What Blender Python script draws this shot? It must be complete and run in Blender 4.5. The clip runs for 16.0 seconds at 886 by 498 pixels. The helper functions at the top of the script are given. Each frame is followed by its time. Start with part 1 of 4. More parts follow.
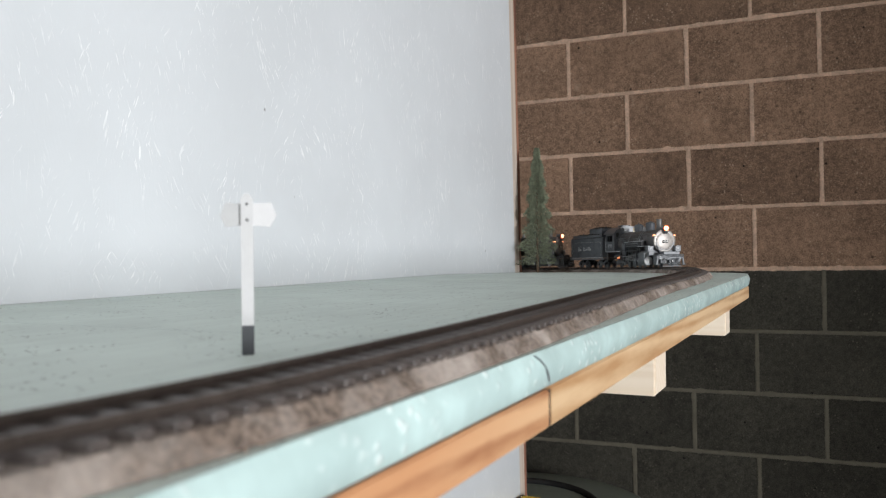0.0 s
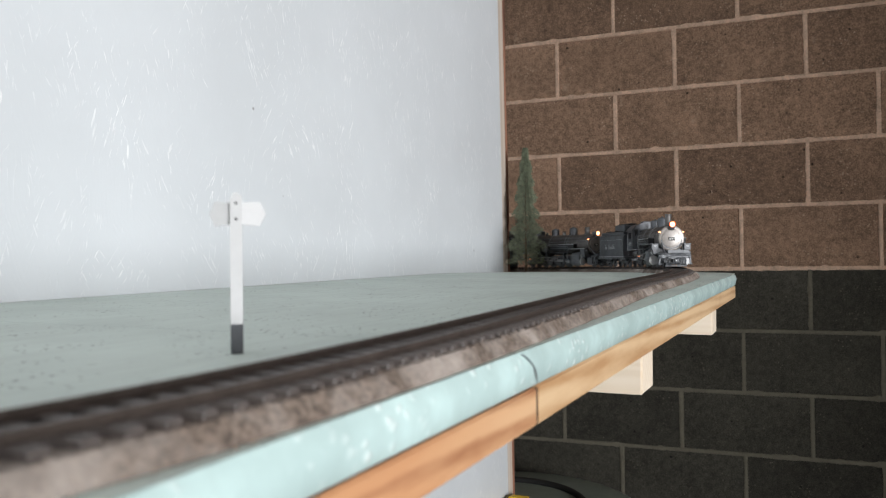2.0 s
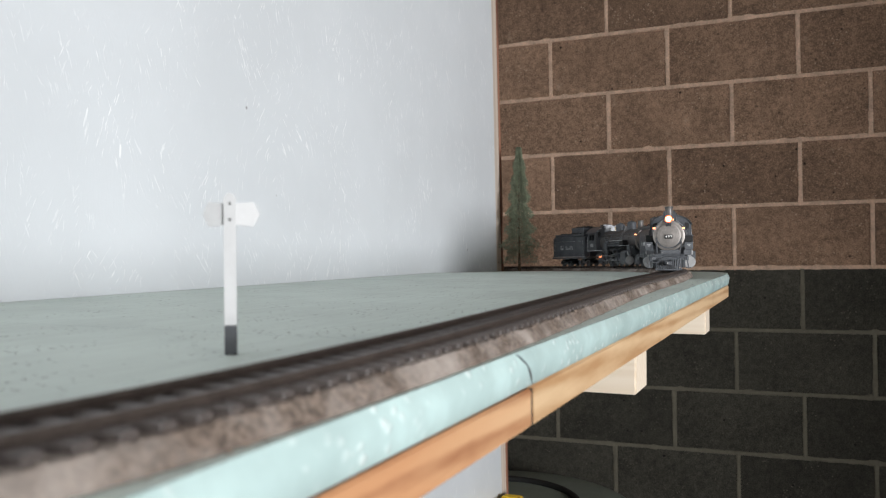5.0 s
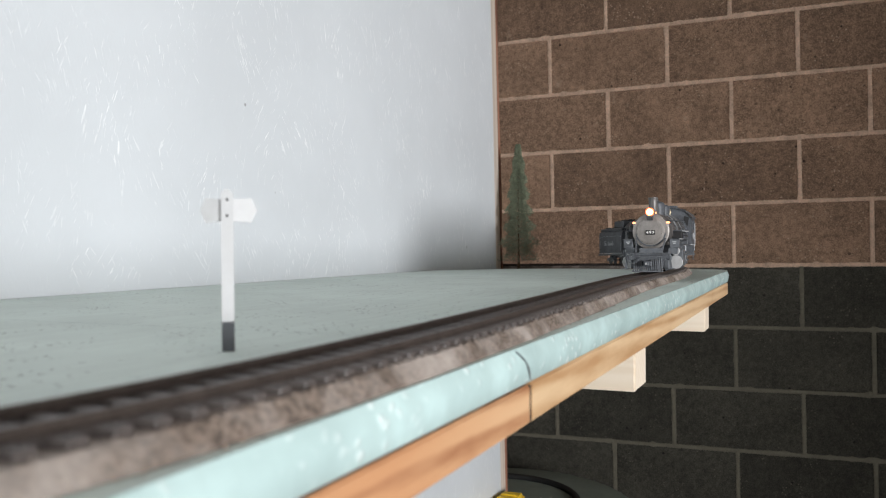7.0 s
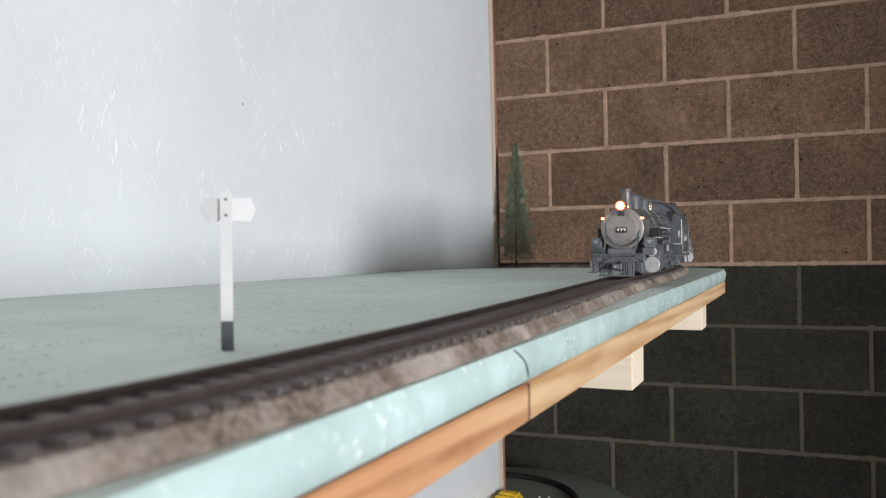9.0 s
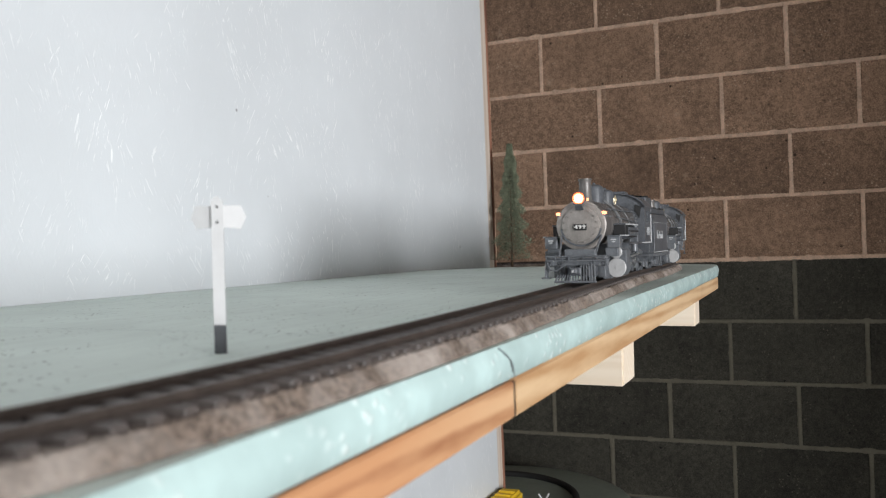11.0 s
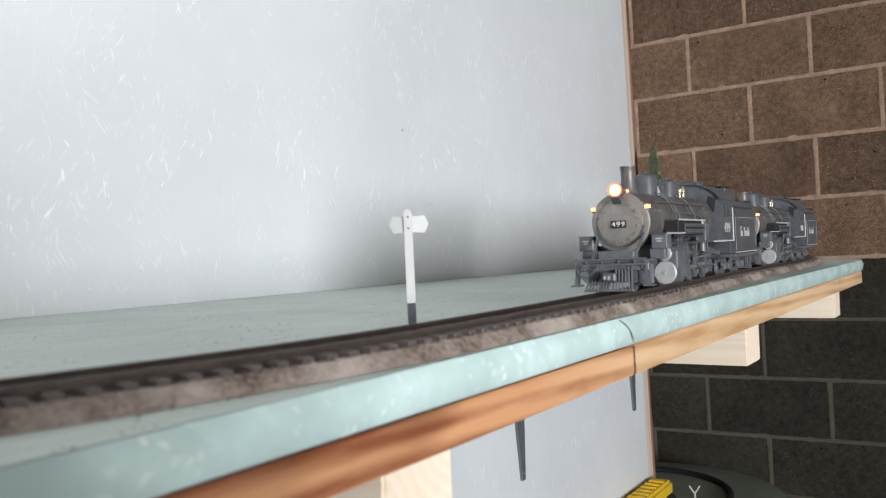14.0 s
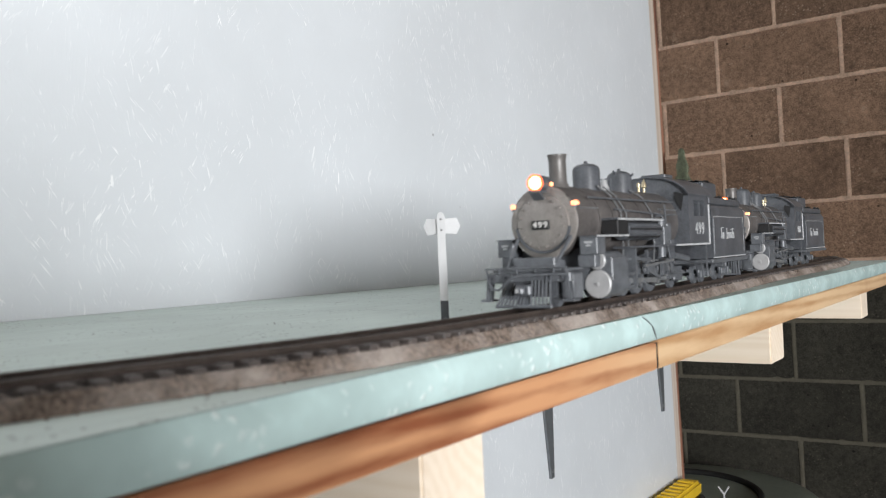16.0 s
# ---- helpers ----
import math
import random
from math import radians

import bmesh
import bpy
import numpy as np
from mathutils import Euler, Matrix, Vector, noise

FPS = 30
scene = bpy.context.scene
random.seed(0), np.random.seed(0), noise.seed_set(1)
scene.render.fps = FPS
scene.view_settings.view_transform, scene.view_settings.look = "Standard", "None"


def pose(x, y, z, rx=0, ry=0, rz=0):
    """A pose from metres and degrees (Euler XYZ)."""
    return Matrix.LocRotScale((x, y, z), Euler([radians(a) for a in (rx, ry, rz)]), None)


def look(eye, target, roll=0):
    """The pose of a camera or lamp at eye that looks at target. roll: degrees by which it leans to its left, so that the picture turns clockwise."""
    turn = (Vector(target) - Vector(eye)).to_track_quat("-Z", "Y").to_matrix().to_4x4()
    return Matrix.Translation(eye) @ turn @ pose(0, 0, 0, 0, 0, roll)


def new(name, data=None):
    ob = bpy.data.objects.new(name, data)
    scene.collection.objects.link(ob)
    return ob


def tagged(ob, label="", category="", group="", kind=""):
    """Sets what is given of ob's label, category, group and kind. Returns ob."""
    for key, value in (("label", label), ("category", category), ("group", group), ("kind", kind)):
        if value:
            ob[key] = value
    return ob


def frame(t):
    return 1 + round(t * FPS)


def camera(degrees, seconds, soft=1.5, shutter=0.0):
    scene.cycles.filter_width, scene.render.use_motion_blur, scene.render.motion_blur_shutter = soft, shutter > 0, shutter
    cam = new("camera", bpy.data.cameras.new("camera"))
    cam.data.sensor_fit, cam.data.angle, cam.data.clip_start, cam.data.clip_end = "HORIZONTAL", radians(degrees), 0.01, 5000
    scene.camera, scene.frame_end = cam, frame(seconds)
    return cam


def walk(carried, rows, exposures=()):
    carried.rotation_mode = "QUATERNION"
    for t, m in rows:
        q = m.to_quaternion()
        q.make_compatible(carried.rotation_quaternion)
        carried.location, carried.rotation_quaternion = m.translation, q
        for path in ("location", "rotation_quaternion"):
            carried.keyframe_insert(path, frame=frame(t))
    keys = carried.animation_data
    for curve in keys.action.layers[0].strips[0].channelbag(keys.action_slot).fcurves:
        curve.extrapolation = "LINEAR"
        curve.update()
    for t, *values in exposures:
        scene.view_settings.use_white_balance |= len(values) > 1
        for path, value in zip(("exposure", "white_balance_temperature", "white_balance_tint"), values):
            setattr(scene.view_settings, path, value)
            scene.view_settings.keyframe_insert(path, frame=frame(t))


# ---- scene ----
cam = camera(55.2, 16.0, soft=1.1, shutter=0.5)
cam.data.dof.use_dof = True
cam.data.dof.focus_distance, cam.data.dof.aperture_fstop = 1.00, 17.0
PATH = [
    (0, (0.839, -2.927, 0.926), (0.004, -1.11, 0.909), -1.4),
    (0.5, (0.839, -2.928, 0.926), (0.009, -1.109, 0.91), -1.4),
    (1, (0.84, -2.928, 0.926), (0.021, -1.104, 0.909), -1.3),
    (1.5, (0.839, -2.929, 0.926), (0.025, -1.102, 0.909), -1.3),
    (2, (0.84, -2.929, 0.926), (0.029, -1.1, 0.907), -1.3),
    (2.5, (0.839, -2.929, 0.926), (0.036, -1.098, 0.908), -1.3),
    (3, (0.839, -2.929, 0.927), (0.037, -1.097, 0.907), -1.3),
    (3.5, (0.839, -2.929, 0.927), (0.039, -1.096, 0.906), -1.3),
    (4, (0.839, -2.929, 0.927), (0.041, -1.095, 0.906), -1.3),
    (6.5, (0.839, -2.927, 0.926), (0.044, -1.092, 0.901), -1.3),
    (7, (0.839, -2.927, 0.926), (0.044, -1.092, 0.899), -1.3),
    (7.5, (0.839, -2.926, 0.926), (0.044, -1.091, 0.899), -1.4),
    (8, (0.839, -2.927, 0.926), (0.046, -1.091, 0.898), -1.3),
    (8.5, (0.839, -2.927, 0.926), (0.049, -1.089, 0.898), -1.3),
    (9, (0.839, -2.928, 0.926), (0.049, -1.09, 0.897), -1.4),
    (11.5, (0.853, -2.943, 0.927), (0.064, -1.105, 0.899), -2.5),
    (12, (0.859, -2.962, 0.926), (0.049, -1.134, 0.9), -2.7),
    (12.5, (0.872, -2.992, 0.927), (-0.047, -1.215, 0.907), -2.9),
    (13, (0.887, -3.008, 0.928), (-0.139, -1.291, 0.915), -3.2),
    (13.5, (0.894, -3.029, 0.927), (-0.178, -1.34, 0.916), -3.2),
    (14, (0.906, -3.042, 0.925), (-0.194, -1.371, 0.92), -3.4),
    (14.5, (0.906, -3.051, 0.925), (-0.218, -1.397, 0.924), -3.4),
    (15, (0.905, -3.055, 0.925), (-0.224, -1.404, 0.924), -3.3),
    (15.5, (0.909, -3.062, 0.922), (-0.221, -1.412, 0.921), -3.3),
    (16, (0.92, -3.066, 0.924), (-0.235, -1.434, 0.929), -3.5),
]
walk(cam, [(t, look(e, g, r)) for t, e, g, r in PATH])

# ---- world and light ----
world = bpy.data.worlds.new("world")
scene.world = world
world.use_nodes = True
wn = world.node_tree.nodes
wn["Background"].inputs[0].default_value = (0.75, 0.85, 1.0, 1)
wn["Background"].inputs[1].default_value = 0.3
scene.view_settings.exposure = 0.0


def area_lamp(name, eye, target, sx, sy, watts, color):
    la = bpy.data.lights.new(name, "AREA")
    la.shape, la.size, la.size_y, la.energy, la.color = "RECTANGLE", sx, sy, watts, color
    ob = new(name, la)
    ob.matrix_world = look(eye, target)
    return ob


# daylight that comes in through the window opening in the side wall behind the camera
area_lamp("window_daylight", (4.98, -5.15, 1.12), (0.3, -2.0, 1.0), 1.35, 1.30, 345, (0.975, 0.985, 1.0))


# ---- building helpers ----
def box(bm, x0, x1, y0, y1, z0, z1, bevel=0.0, segs=1):
    m = Matrix.LocRotScale(((x0 + x1) / 2, (y0 + y1) / 2, (z0 + z1) / 2), None, (x1 - x0, y1 - y0, z1 - z0))
    vs = bmesh.ops.create_cube(bm, size=1, matrix=m)["verts"]
    if bevel:
        es = {e for v in vs for e in v.link_edges}
        bmesh.ops.bevel(bm, geom=list(es), offset=bevel, segments=segs, affect="EDGES", clamp_overlap=True)
    return bm


def tube(bm, a, b, r0, r1=None, n=16):
    """A round bar from a to b."""
    a, b = Vector(a), Vector(b)
    r1 = r0 if r1 is None else r1
    q = (b - a).to_track_quat("Z", "Y").to_matrix().to_4x4()
    m = Matrix.Translation((a + b) / 2) @ q
    bmesh.ops.create_cone(bm, cap_ends=True, segments=n, radius1=r0, radius2=r1, depth=(b - a).length, matrix=m)
    return bm


def bar(bm, a, b, w, h):
    """A flat bar of width w and height h from a to b."""
    a, b = Vector(a), Vector(b)
    q = (b - a).to_track_quat("X", "Z").to_matrix().to_4x4()
    m = Matrix.Translation((a + b) / 2) @ q @ Matrix.Diagonal(((b - a).length, w, h, 1))
    bmesh.ops.create_cube(bm, size=1, matrix=m)
    return bm


def lathe(bm, prof, n=24, axis="Z", at=(0, 0, 0), caps=True):
    """Turns a profile of (radius, height) about an axis."""
    turn = {"Z": Matrix(), "X": pose(0, 0, 0, 0, 90, 0), "Y": pose(0, 0, 0, -90, 0, 0)}[axis]
    m = Matrix.Translation(at) @ turn
    rings = []
    for r, h in prof:
        rings.append([bm.verts.new(m @ Vector((r * math.cos(2 * math.pi * i / n), r * math.sin(2 * math.pi * i / n), h))) for i in range(n)])
    for a, b in zip(rings, rings[1:]):
        for i in range(n):
            bm.faces.new((a[i], a[(i + 1) % n], b[(i + 1) % n], b[i]))
    if caps and prof[0][0] > 1e-6:
        bm.faces.new(rings[0][::-1])
    if caps and prof[-1][0] > 1e-6:
        bm.faces.new(rings[-1])
    return bm


def bent_rod(bm, pts, r, n=8):
    """One round rod that bends through the points."""
    pts, rings = [Vector(p) for p in pts], []
    for i, p in enumerate(pts):
        d = (pts[min(i + 1, len(pts) - 1)] - pts[max(i - 1, 0)]).normalized()
        u = d.cross(Vector((1, 0, 0))).normalized()
        v = d.cross(u)
        rings.append([bm.verts.new(p + (u * math.cos(2 * math.pi * k / n) + v * math.sin(2 * math.pi * k / n)) * r) for k in range(n)])
    for a, b in zip(rings, rings[1:]):
        for k in range(n):
            bm.faces.new((a[k], a[(k + 1) % n], b[(k + 1) % n], b[k]))
    bm.faces.new(rings[0][::-1])
    bm.faces.new(rings[-1])


def prism(bm, pts, lo, hi, axis="Z"):
    """Extrudes a flat outline along an axis; the outline is in the other two axes, in order."""
    def put(p, h):
        return {"Z": (p[0], p[1], h), "Y": (p[0], h, p[1]), "X": (h, p[0], p[1])}[axis]
    a = [bm.verts.new(put(p, lo)) for p in pts]
    b = [bm.verts.new(put(p, hi)) for p in pts]
    n = len(pts)
    for i in range(n):
        bm.faces.new((a[i], a[(i + 1) % n], b[(i + 1) % n], b[i]))
    bm.faces.new(a[::-1])
    bm.faces.new(b)
    return bm


def mesh_of(name, bm, material, smooth=True):
    bmesh.ops.recalc_face_normals(bm, faces=bm.faces)
    me = bpy.data.meshes.new(name)
    bm.to_mesh(me)
    bm.free()
    me.materials.append(material)
    if smooth:
        me.shade_smooth()
        me.set_sharp_from_angle(angle=radians(35))
    return me


def part(name, bm, material, parent=None, label="", m=None, smooth=True):
    """Links a bmesh as one mesh object under a thing or a part."""
    ob = new(name, mesh_of(name, bm, material, smooth))
    ob.parent = parent
    if m is not None:
        ob.matrix_basis = m
    return tagged(ob, label)


def thing(name, m=None, label="", category="", group="", kind=""):
    ob = new(name)
    ob.empty_display_size = 0.02
    if m is not None:
        ob.matrix_basis = m
    return tagged(ob, label, category, group, kind)


B = bmesh.new

# the shelf is not quite level: it falls a little towards the block wall
SHELF = Matrix.Translation((0, 0, 0.85534)) @ Matrix(((1, 0, -0.01089 * -1, 0), (0, 1, 0.01252, 0), (-0.01089, -0.01252, 1, 0), (0, 0, 0, 1))).to_quaternion().to_matrix().to_4x4()


# ---- materials ----
def nodes_of(name):
    ma = bpy.data.materials.new(name)
    ma.use_nodes = True
    nt = ma.node_tree
    return ma, nt.nodes, nt.links, nt.nodes["Principled BSDF"]


def noise_node(N, L, vec, scale, detail=5, rough=0.55, stretch=None):
    n = N.new("ShaderNodeTexNoise")
    n.inputs["Scale"].default_value, n.inputs["Detail"].default_value, n.inputs["Roughness"].default_value = scale, detail, rough
    if stretch:
        mp = N.new("ShaderNodeMapping")
        mp.inputs["Scale"].default_value = stretch
        L.new(vec, mp.inputs["Vector"])
        vec = mp.outputs[0]
    L.new(vec, n.inputs["Vector"])
    return n.outputs[0]


def ramp_node(N, L, fac, stops):
    r = N.new("ShaderNodeValToRGB")
    e = r.color_ramp.elements
    e[0].position, e[0].color = stops[0][0], (*stops[0][1], 1)
    e[1].position, e[1].color = stops[-1][0], (*stops[-1][1], 1)
    for pos, col in stops[1:-1]:
        e.new(pos).color = (*col, 1)
    L.new(fac, r.inputs[0])
    return r.outputs[0]


def math_node(N, L, op, a, b, c=None):
    m = N.new("ShaderNodeMath")
    m.operation = op
    for i, v in enumerate((a, b, c)):
        if v is None:
            continue
        if isinstance(v, (int, float)):
            m.inputs[i].default_value = v
        else:
            L.new(v, m.inputs[i])
    return m.outputs[0]


def mix_node(N, L, fac, a, b, kind="MIX"):
    m = N.new("ShaderNodeMix")
    m.data_type, m.blend_type = "RGBA", kind
    for sock, v in ((m.inputs[0], fac), (m.inputs[6], a), (m.inputs[7], b)):
        if isinstance(v, tuple):
            sock.default_value = (*v, 1)
        elif isinstance(v, (int, float)):
            sock.default_value = v
        else:
            L.new(v, sock)
    return m.outputs[2]


def bump_node(N, L, p, height, strength, distance):
    b = N.new("ShaderNodeBump")
    b.inputs["Strength"].default_value, b.inputs["Distance"].default_value = strength, distance
    L.new(height, b.inputs["Height"])
    L.new(b.outputs[0], p.inputs["Normal"])


def material(name, color, rough=0.6, metal=0.0, spread=0.15, scale=40.0, bump=0.0, bump_scale=200.0, depth=0.002):
    """A procedural surface: base colour varied at two scales, with fine relief."""
    ma, N, L, p = nodes_of(name)
    p.inputs["Roughness"].default_value, p.inputs["Metallic"].default_value = rough, metal
    vec = N.new("ShaderNodeTexCoord").outputs["Object"]
    a, b = noise_node(N, L, vec, scale), noise_node(N, L, vec, scale * 7.3)
    f = math_node(N, L, "MULTIPLY_ADD", b, 0.45, math_node(N, L, "MULTIPLY", a, 0.55))
    lo, hi = tuple(c * (1 - spread) for c in color), tuple(min(1, c * (1 + spread)) for c in color)
    L.new(ramp_node(N, L, f, [(0.34, lo), (0.5, color), (0.66, hi)]), p.inputs["Base Color"])
    if bump:
        bump_node(N, L, p, noise_node(N, L, vec, bump_scale, 6), bump, depth)
    return ma


def block_material(name, color, pale):
    """Rough concrete block: open pores, aggregate specks, and pale smears of mortar."""
    ma, N, L, p = nodes_of(name)
    p.inputs["Roughness"].default_value = 0.92
    vec = N.new("ShaderNodeTexCoord").outputs["Object"]
    info = N.new("ShaderNodeObjectInfo")
    add = N.new("ShaderNodeVectorMath")
    add.operation = "ADD"
    L.new(vec, add.inputs[0])
    off = N.new("ShaderNodeVectorMath")
    off.operation = "SCALE"
    L.new(info.outputs["Location"], off.inputs[0])
    off.inputs["Scale"].default_value = 3.7
    L.new(off.outputs[0], add.inputs[1])
    v = add.outputs[0]
    big, mid, fine = noise_node(N, L, v, 6), noise_node(N, L, v, 55, 6, 0.7), noise_node(N, L, v, 260, 4, 0.7)
    f = math_node(N, L, "ADD", math_node(N, L, "MULTIPLY", big, 0.20), math_node(N, L, "MULTIPLY_ADD", mid, 0.32, math_node(N, L, "MULTIPLY", fine, 0.48)))
    lo, hi = tuple(c * 0.50 for c in color), tuple(c * 1.65 for c in color)
    col = ramp_node(N, L, f, [(0.41, lo), (0.5, color), (0.59, hi)])
    tone = math_node(N, L, "MULTIPLY_ADD", info.outputs["Random"], 0.36, 0.82)
    shade = N.new("ShaderNodeCombineColor")
    for i in range(3):
        L.new(tone, shade.inputs[i])
    col = mix_node(N, L, 1.0, col, shade.outputs[0], "MULTIPLY")
    vo = N.new("ShaderNodeTexVoronoi")
    vo.inputs["Scale"].default_value = 85
    L.new(v, vo.inputs["Vector"])
    speck = ramp_node(N, L, vo.outputs["Distance"], [(0.13, (0.9, 0.9, 0.9)), (0.26, (0, 0, 0))])
    some = ramp_node(N, L, noise_node(N, L, v, 13, 3), [(0.50, (0, 0, 0)), (0.62, (1, 1, 1))])
    col = mix_node(N, L, math_node(N, L, "MULTIPLY", speck, some), col, pale)
    hole = N.new("ShaderNodeTexVoronoi")
    hole.inputs["Scale"].default_value = 46
    L.new(v, hole.inputs["Vector"])
    few = ramp_node(N, L, noise_node(N, L, v, 21, 3), [(0.58, (0, 0, 0)), (0.66, (1, 1, 1))])
    pit = math_node(N, L, "MULTIPLY", ramp_node(N, L, hole.outputs["Distance"], [(0.14, (1, 1, 1)), (0.24, (0, 0, 0))]), few)
    col = mix_node(N, L, pit, col, tuple(c * 0.12 for c in color))
    smear = ramp_node(N, L, noise_node(N, L, v, 11, 7, 0.7), [(0.62, (0, 0, 0)), (0.74, (0.6, 0.6, 0.6))])
    col = mix_node(N, L, smear, col, pale)
    L.new(col, p.inputs["Base Color"])
    h = math_node(N, L, "ADD", math_node(N, L, "MULTIPLY", mid, 0.5), fine)
    bump_node(N, L, p, h, 1.0, 0.003)
    return ma


def strand_board(name, color):
    """Painted strand board: flakes lie at all angles under the paint."""
    ma, N, L, p = nodes_of(name)
    p.inputs["Roughness"].default_value = 0.38
    vec = N.new("ShaderNodeTexCoord").outputs["Object"]
    heights = []
    for scale, push in ((24.0, 0.0), (15.0, 3.1)):
        vo = N.new("ShaderNodeTexVoronoi")
        vo.inputs["Scale"].default_value = scale
        mp = N.new("ShaderNodeMapping")
        mp.inputs["Location"].default_value = (push, push, push)
        L.new(vec, mp.inputs["Vector"])
        L.new(mp.outputs[0], vo.inputs["Vector"])
        sep = N.new("ShaderNodeSeparateColor")
        L.new(vo.outputs["Color"], sep.inputs[0])
        ang = math_node(N, L, "MULTIPLY_ADD", sep.outputs[0], 1.5, -0.75)
        rot = N.new("ShaderNodeVectorRotate")
        rot.rotation_type = "X_AXIS"
        L.new(vec, rot.inputs["Vector"])
        L.new(ang, rot.inputs["Angle"])
        heights.append(noise_node(N, L, rot.outputs[0], 1.0, 3, 0.55, (10, 380, 44)))
        heights.append(math_node(N, L, "MULTIPLY", sep.outputs[1], 0.14))
    patch = ramp_node(N, L, noise_node(N, L, vec, 15, 4, 0.65), [(0.42, (0, 0, 0)), (0.60, (1, 1, 1))])
    streak = math_node(N, L, "MULTIPLY", ramp_node(N, L, heights[0], [(0.635, (0, 0, 0)), (0.68, (1, 1, 1))]), patch)
    fibre = math_node(N, L, "MULTIPLY", math_node(N, L, "ADD", heights[0], heights[2]), 0.4)
    h = math_node(N, L, "ADD", fibre, math_node(N, L, "ADD", heights[1], heights[3]))
    h = math_node(N, L, "MULTIPLY_ADD", streak, 1.2, h)
    bump_node(N, L, p, h, 0.35, 0.0008)
    a = noise_node(N, L, vec, 5)
    base = ramp_node(N, L, a, [(0.35, tuple(c * 0.95 for c in color)), (0.65, tuple(min(1, c * 1.03) for c in color))])
    # glints on the flake ridges, painted as whitish streaks in the base colour
    thin = math_node(N, L, "MULTIPLY", ramp_node(N, L, heights[2], [(0.64, (0, 0, 0)), (0.68, (0.7, 0.7, 0.7))]), patch)
    thin = math_node(N, L, "MAXIMUM", thin, math_node(N, L, "MULTIPLY", streak, 0.6))
    col = mix_node(N, L, thin, base, (0.96, 0.97, 0.98))
    vo2 = N.new("ShaderNodeTexVoronoi")
    vo2.inputs["Scale"].default_value = 9
    L.new(vec, vo2.inputs["Vector"])
    nick = ramp_node(N, L, vo2.outputs["Distance"], [(0.012, (1, 1, 1)), (0.028, (0, 0, 0))])
    col = mix_node(N, L, nick, col, (0.12, 0.11, 0.11))
    L.new(col, p.inputs["Base Color"])
    return ma


def wood(name, pale, dark, grain=(60, 3.0, 60), knots=0.0, rough=0.5, sapwood=None):
    """Planed softwood with grain along y, knots where wanted, and paler sapwood at the end past the y that sapwood names."""
    ma, N, L, p = nodes_of(name)
    p.inputs["Roughness"].default_value = rough
    vec = N.new("ShaderNodeTexCoord").outputs["Object"]
    warp = noise_node(N, L, vec, 9, 3)
    g = noise_node(N, L, vec, 1.0, 5, 0.6, grain)
    broad = noise_node(N, L, vec, 1.0, 3, 0.5, tuple(v * 0.3 for v in grain))
    wv = N.new("ShaderNodeTexWave")
    wv.bands_direction = "DIAGONAL"
    wv.inputs["Scale"].default_value, wv.inputs["Distortion"].default_value = 1.0, 11.0
    wv.inputs["Detail"].default_value, wv.inputs["Detail Scale"].default_value = 3.0, 0.5
    mp = N.new("ShaderNodeMapping")
    mp.inputs["Scale"].default_value = tuple(v * (0.45 if v > 20 else 0.12) for v in grain)
    L.new(vec, mp.inputs["Vector"])
    L.new(mp.outputs[0], wv.inputs["Vector"])
    f = math_node(N, L, "ADD", math_node(N, L, "MULTIPLY_ADD", wv.outputs["Fac"], 0.20, math_node(N, L, "MULTIPLY", g, 0.40)), math_node(N, L, "MULTIPLY_ADD", broad, 0.31, math_node(N, L, "MULTIPLY", warp, 0.20)))
    mid = tuple((a + b) / 2 for a, b in zip(pale, dark))
    col = ramp_node(N, L, f, [(0.43, dark), (0.53, mid), (0.66, pale)])
    if sapwood:
        y0, y1, pale2, dark2 = sapwood
        where = N.new("ShaderNodeSeparateXYZ")
        L.new(vec, where.inputs[0])
        along = math_node(N, L, "DIVIDE", math_node(N, L, "SUBTRACT", math_node(N, L, "MULTIPLY_ADD", g, 0.12, where.outputs["Y"]), y0 + 0.06), y1 - y0)
        sap = ramp_node(N, L, f, [(0.43, dark2), (0.66, pale2)])
        col = mix_node(N, L, ramp_node(N, L, along, [(0.0, (0, 0, 0)), (1.0, (1, 1, 1))]), col, sap)
    if knots:
        vo = N.new("ShaderNodeTexVoronoi")
        vo.inputs["Scale"].default_value = knots
        L.new(vec, vo.inputs["Vector"])
        spot = ramp_node(N, L, vo.outputs["Distance"], [(0.08, (1, 1, 1)), (0.22, (0, 0, 0))])
        col = mix_node(N, L, math_node(N, L, "MULTIPLY", spot, 0.7), col, tuple(c * 0.45 for c in dark))
    L.new(col, p.inputs["Base Color"])
    bump_node(N, L, p, g, 0.2, 0.0006)
    return ma


